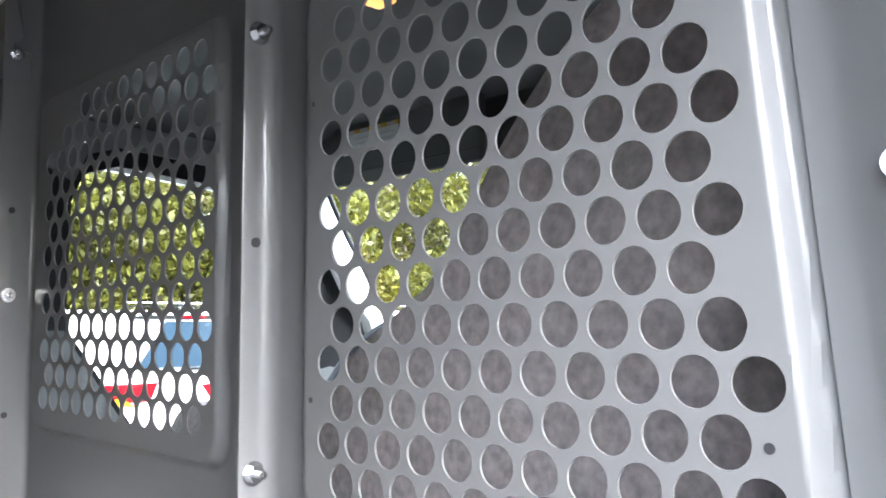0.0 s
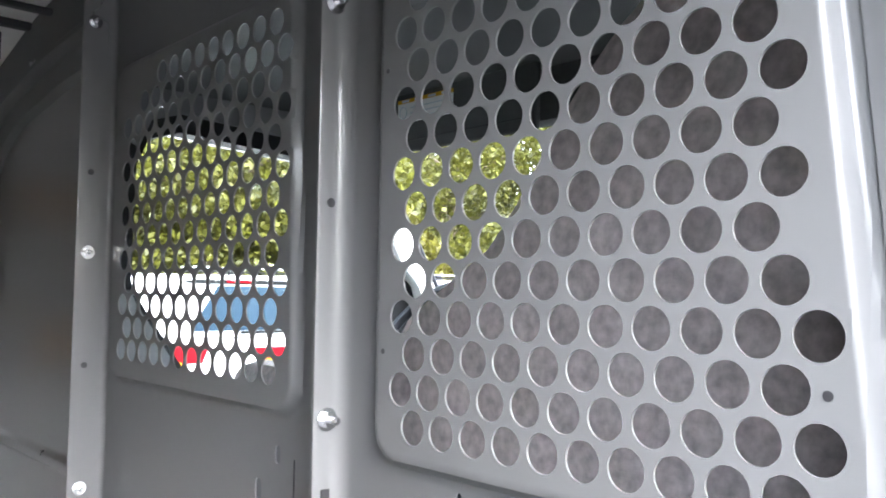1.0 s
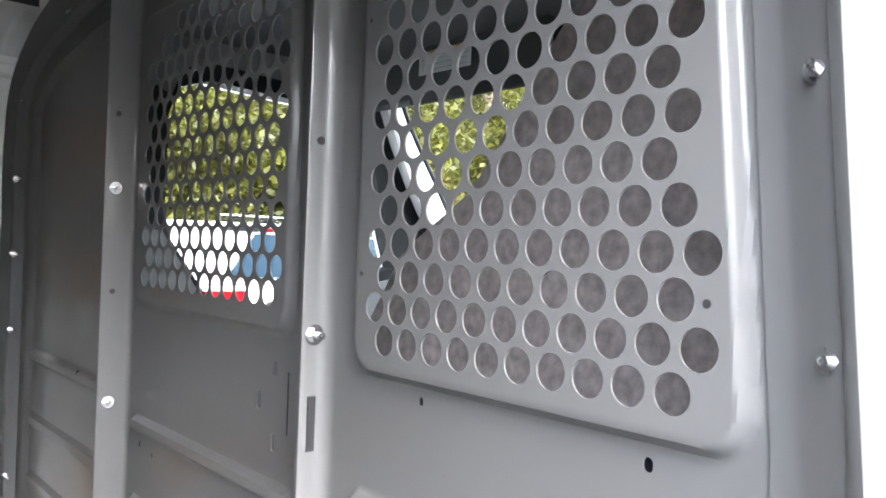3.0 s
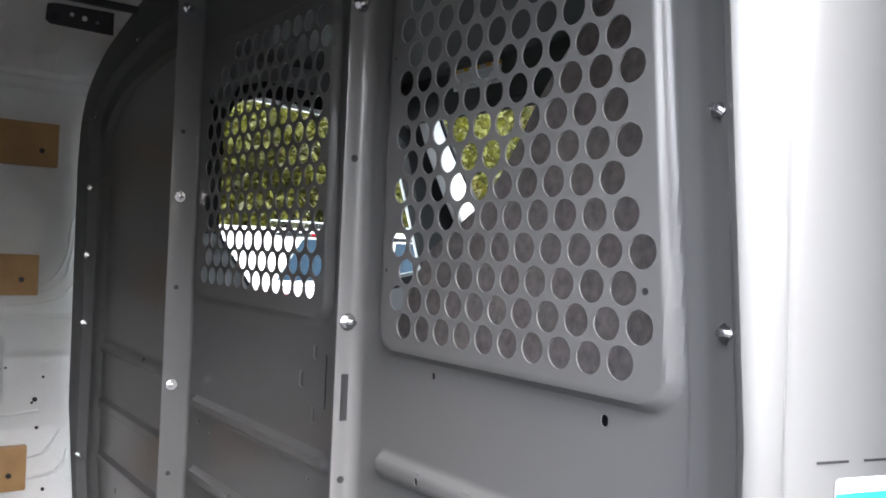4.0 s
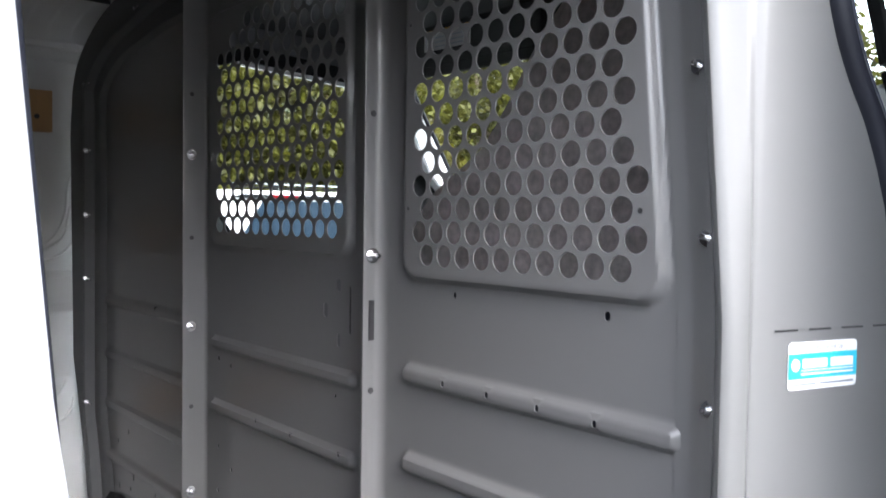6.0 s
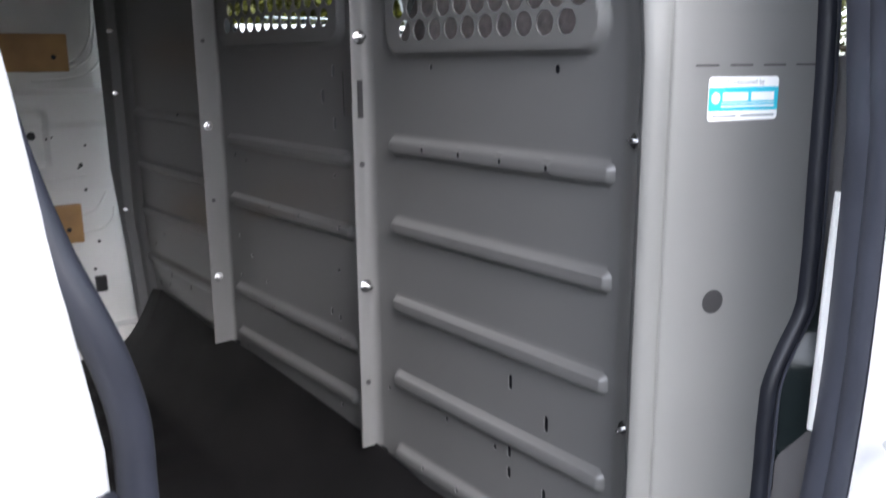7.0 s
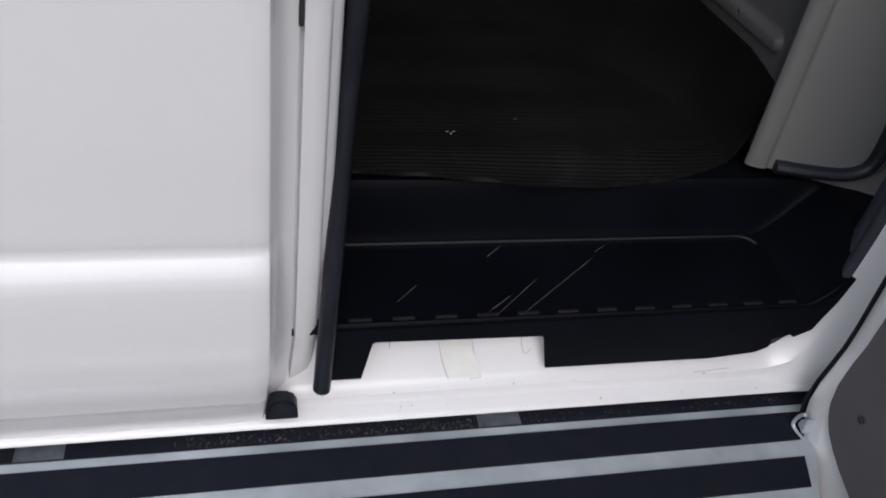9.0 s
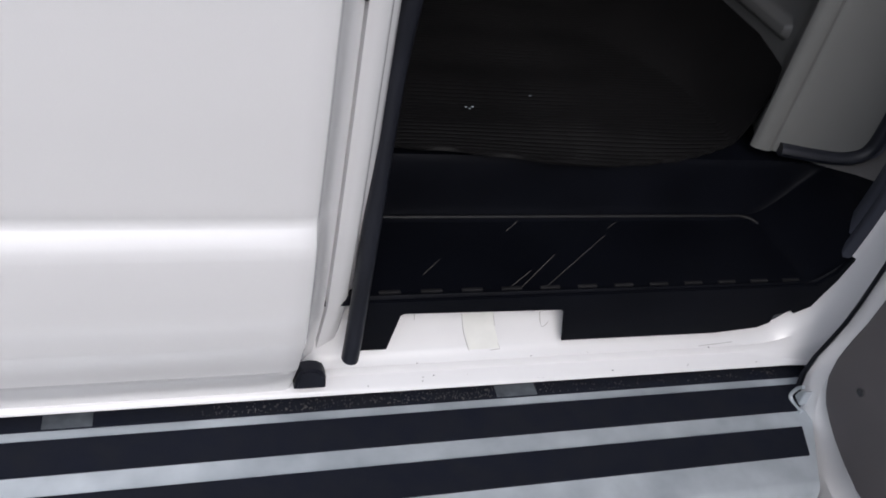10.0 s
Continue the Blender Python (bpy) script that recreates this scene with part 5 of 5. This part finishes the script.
part("red_stripe", poly_slab([(2.02, 0.435), (2.08, 0.355), (4.7, 0.355), (4.7, 0.435)], "y", VY - 0.008, VY + 0.01), RED, van)
part("yellow_stripe", poly_slab([(1.47, 0.395), (1.50, 0.355), (1.64, 0.335), (1.58, 0.375)], "y", VY - 0.010, VY + 0.01), YELLOW, van)
part("yellow_stripe", poly_slab([(2.10, 0.352), (2.14, 0.375), (2.24, 0.352), (2.20, 0.335)], "y", VY - 0.010, VY + 0.01), YELLOW, van)
part("rub_rail", box((-0.8, VY - 0.006, 0.492), (4.7, VY + 0.01, 0.497), 0.001), DARKSTEEL, van)
for z0, z1, m in ((0.862, 0.870, DARKTRIM), (0.884, 0.891, ALU)):
    part("roof_rail", box((1.62, VY + 0.05, z0), (4.5, VY + 0.09, z1), 0.003), m, van)
for x in (1.9, 2.7, 3.5):
    part("rail_foot", box((x, VY + 0.055, 0.84), (x + 0.05, VY + 0.085, 0.888), 0.004), DARKTRIM, van)
part("roof_lamp", box((1.85, VY - 0.022, 0.802), (2.03, VY + 0.01, 0.819), 0.003), RED, van, "red side lamp")
for x in (1.0, 4.0):
    w = part("tyre", rod((x, VY - 0.02, -0.47), (x, VY + 0.2, -0.47), 0.35, 28), RUBBER, van)
    part("rim", rod((x, VY - 0.035, -0.47), (x, VY + 0.0, -0.47), 0.2, 20), ALU, w)


# ---- trees ----
def tree(x, y, height, spread, seed, count=5200, leaf_size=0.065):
    """A tree: tapered trunk with limbs and a crown of many small leaves in clumps."""
    rng = np.random.default_rng(seed)
    t = thing("tree", "leafy spring tree with yellow-green foliage", "tree", "trees beyond the lot")
    bm = rod((x, y, GROUND - 0.05), (x + 0.1, y, GROUND + height * 0.8), 0.16, 10, 0.05)
    tips = []
    for k in range(16):
        z = GROUND + height * rng.uniform(0.12, 0.8)
        a = rng.uniform(0, math.tau)
        ln = spread * rng.uniform(0.5, 1.0) * (1.1 - abs(z - GROUND - height * 0.45) / height)
        tip = Vector((x + ln * math.cos(a), y + ln * math.sin(a), z + ln * rng.uniform(0.1, 0.5)))
        rod((x + 0.05, y, z), tip, 0.05, 6, 0.012, bm=bm)
        tips += [tip, tip.lerp(Vector((x, y, z)), 0.4)]
    part("trunk", bm, BARK, t)
    pick = rng.integers(0, len(tips), count)
    cen = np.array(tips)[pick] + rng.normal(0, spread * 0.21, (count, 3)) * (1, 1, 0.8)
    cen[:, 2] = np.maximum(cen[:, 2], GROUND + 0.15)
    size = leaf_size * rng.uniform(0.55, 1.45, (count, 1))
    u, v = rng.normal(size=(count, 3)), rng.normal(size=(count, 3))
    u /= np.linalg.norm(u, axis=1, keepdims=True)
    v -= u * (u * v).sum(1, keepdims=True)
    v /= np.linalg.norm(v, axis=1, keepdims=True)
    quad = np.stack([cen - u * size, cen - v * size * 0.55, cen + u * size, cen + v * size * 0.55], 1).reshape(-1, 3)
    me = bpy.data.meshes.new("crown")
    me.vertices.add(count * 4)
    me.vertices.foreach_set("co", quad.astype(np.float32).ravel())
    me.loops.add(count * 4)
    me.loops.foreach_set("vertex_index", np.arange(count * 4, dtype=np.int32))
    me.polygons.add(count)
    me.polygons.foreach_set("loop_start", np.arange(count, dtype=np.int32) * 4)
    me.update(calc_edges=True)
    me.materials.append(LEAF)
    new("crown", me).parent = t
    return t


rng = random.Random(4)


def lot_tree(x, y, height, spread, seed):
    """Trees in the line of sight through the cab get finer leaves."""
    seen = 1.5 < x < 13.5
    tree(x, y, height, spread, seed, 15000 if seen else 4000, 0.045 if seen else 0.09)


for k in range(18):
    lot_tree(-1.5 + (k % 10) * 1.55 + rng.uniform(-0.4, 0.4), (9.5 if k < 10 else 12.5) + rng.uniform(-0.8, 1.6), 6.5 + rng.uniform(-1, 2), 1.7, 20 + k)
for k in range(12):
    lot_tree(-1.0 + k * 1.3 + rng.uniform(-0.4, 0.4), 8.6 + rng.uniform(-0.4, 0.8), 3.4 + rng.uniform(-0.4, 0.8), 1.5, 120 + k)
for k in range(9):
    tree(-2.0 + k * 2.4 + rng.uniform(-0.6, 0.6), 15.5 + rng.uniform(-0.6, 1.2), 8.0 + rng.uniform(-1, 2), 2.8, 160 + k, 10000, 0.08)
for k in range(7):
    tree(10.5 + rng.uniform(-1, 1.5), 7.5 - k * 2.2, 6.0 + rng.uniform(-1, 2), 1.8, 50 + k, 4500)
# unseen row outside the open door, added to block low sky light
for k in range(15):
    tree(-30 + k * 4.2 + rng.uniform(-1, 1), -18 + rng.uniform(-2, 2), 6.3 + rng.uniform(-0.8, 1.2), 2.9, 80 + k, 3400, 0.16)
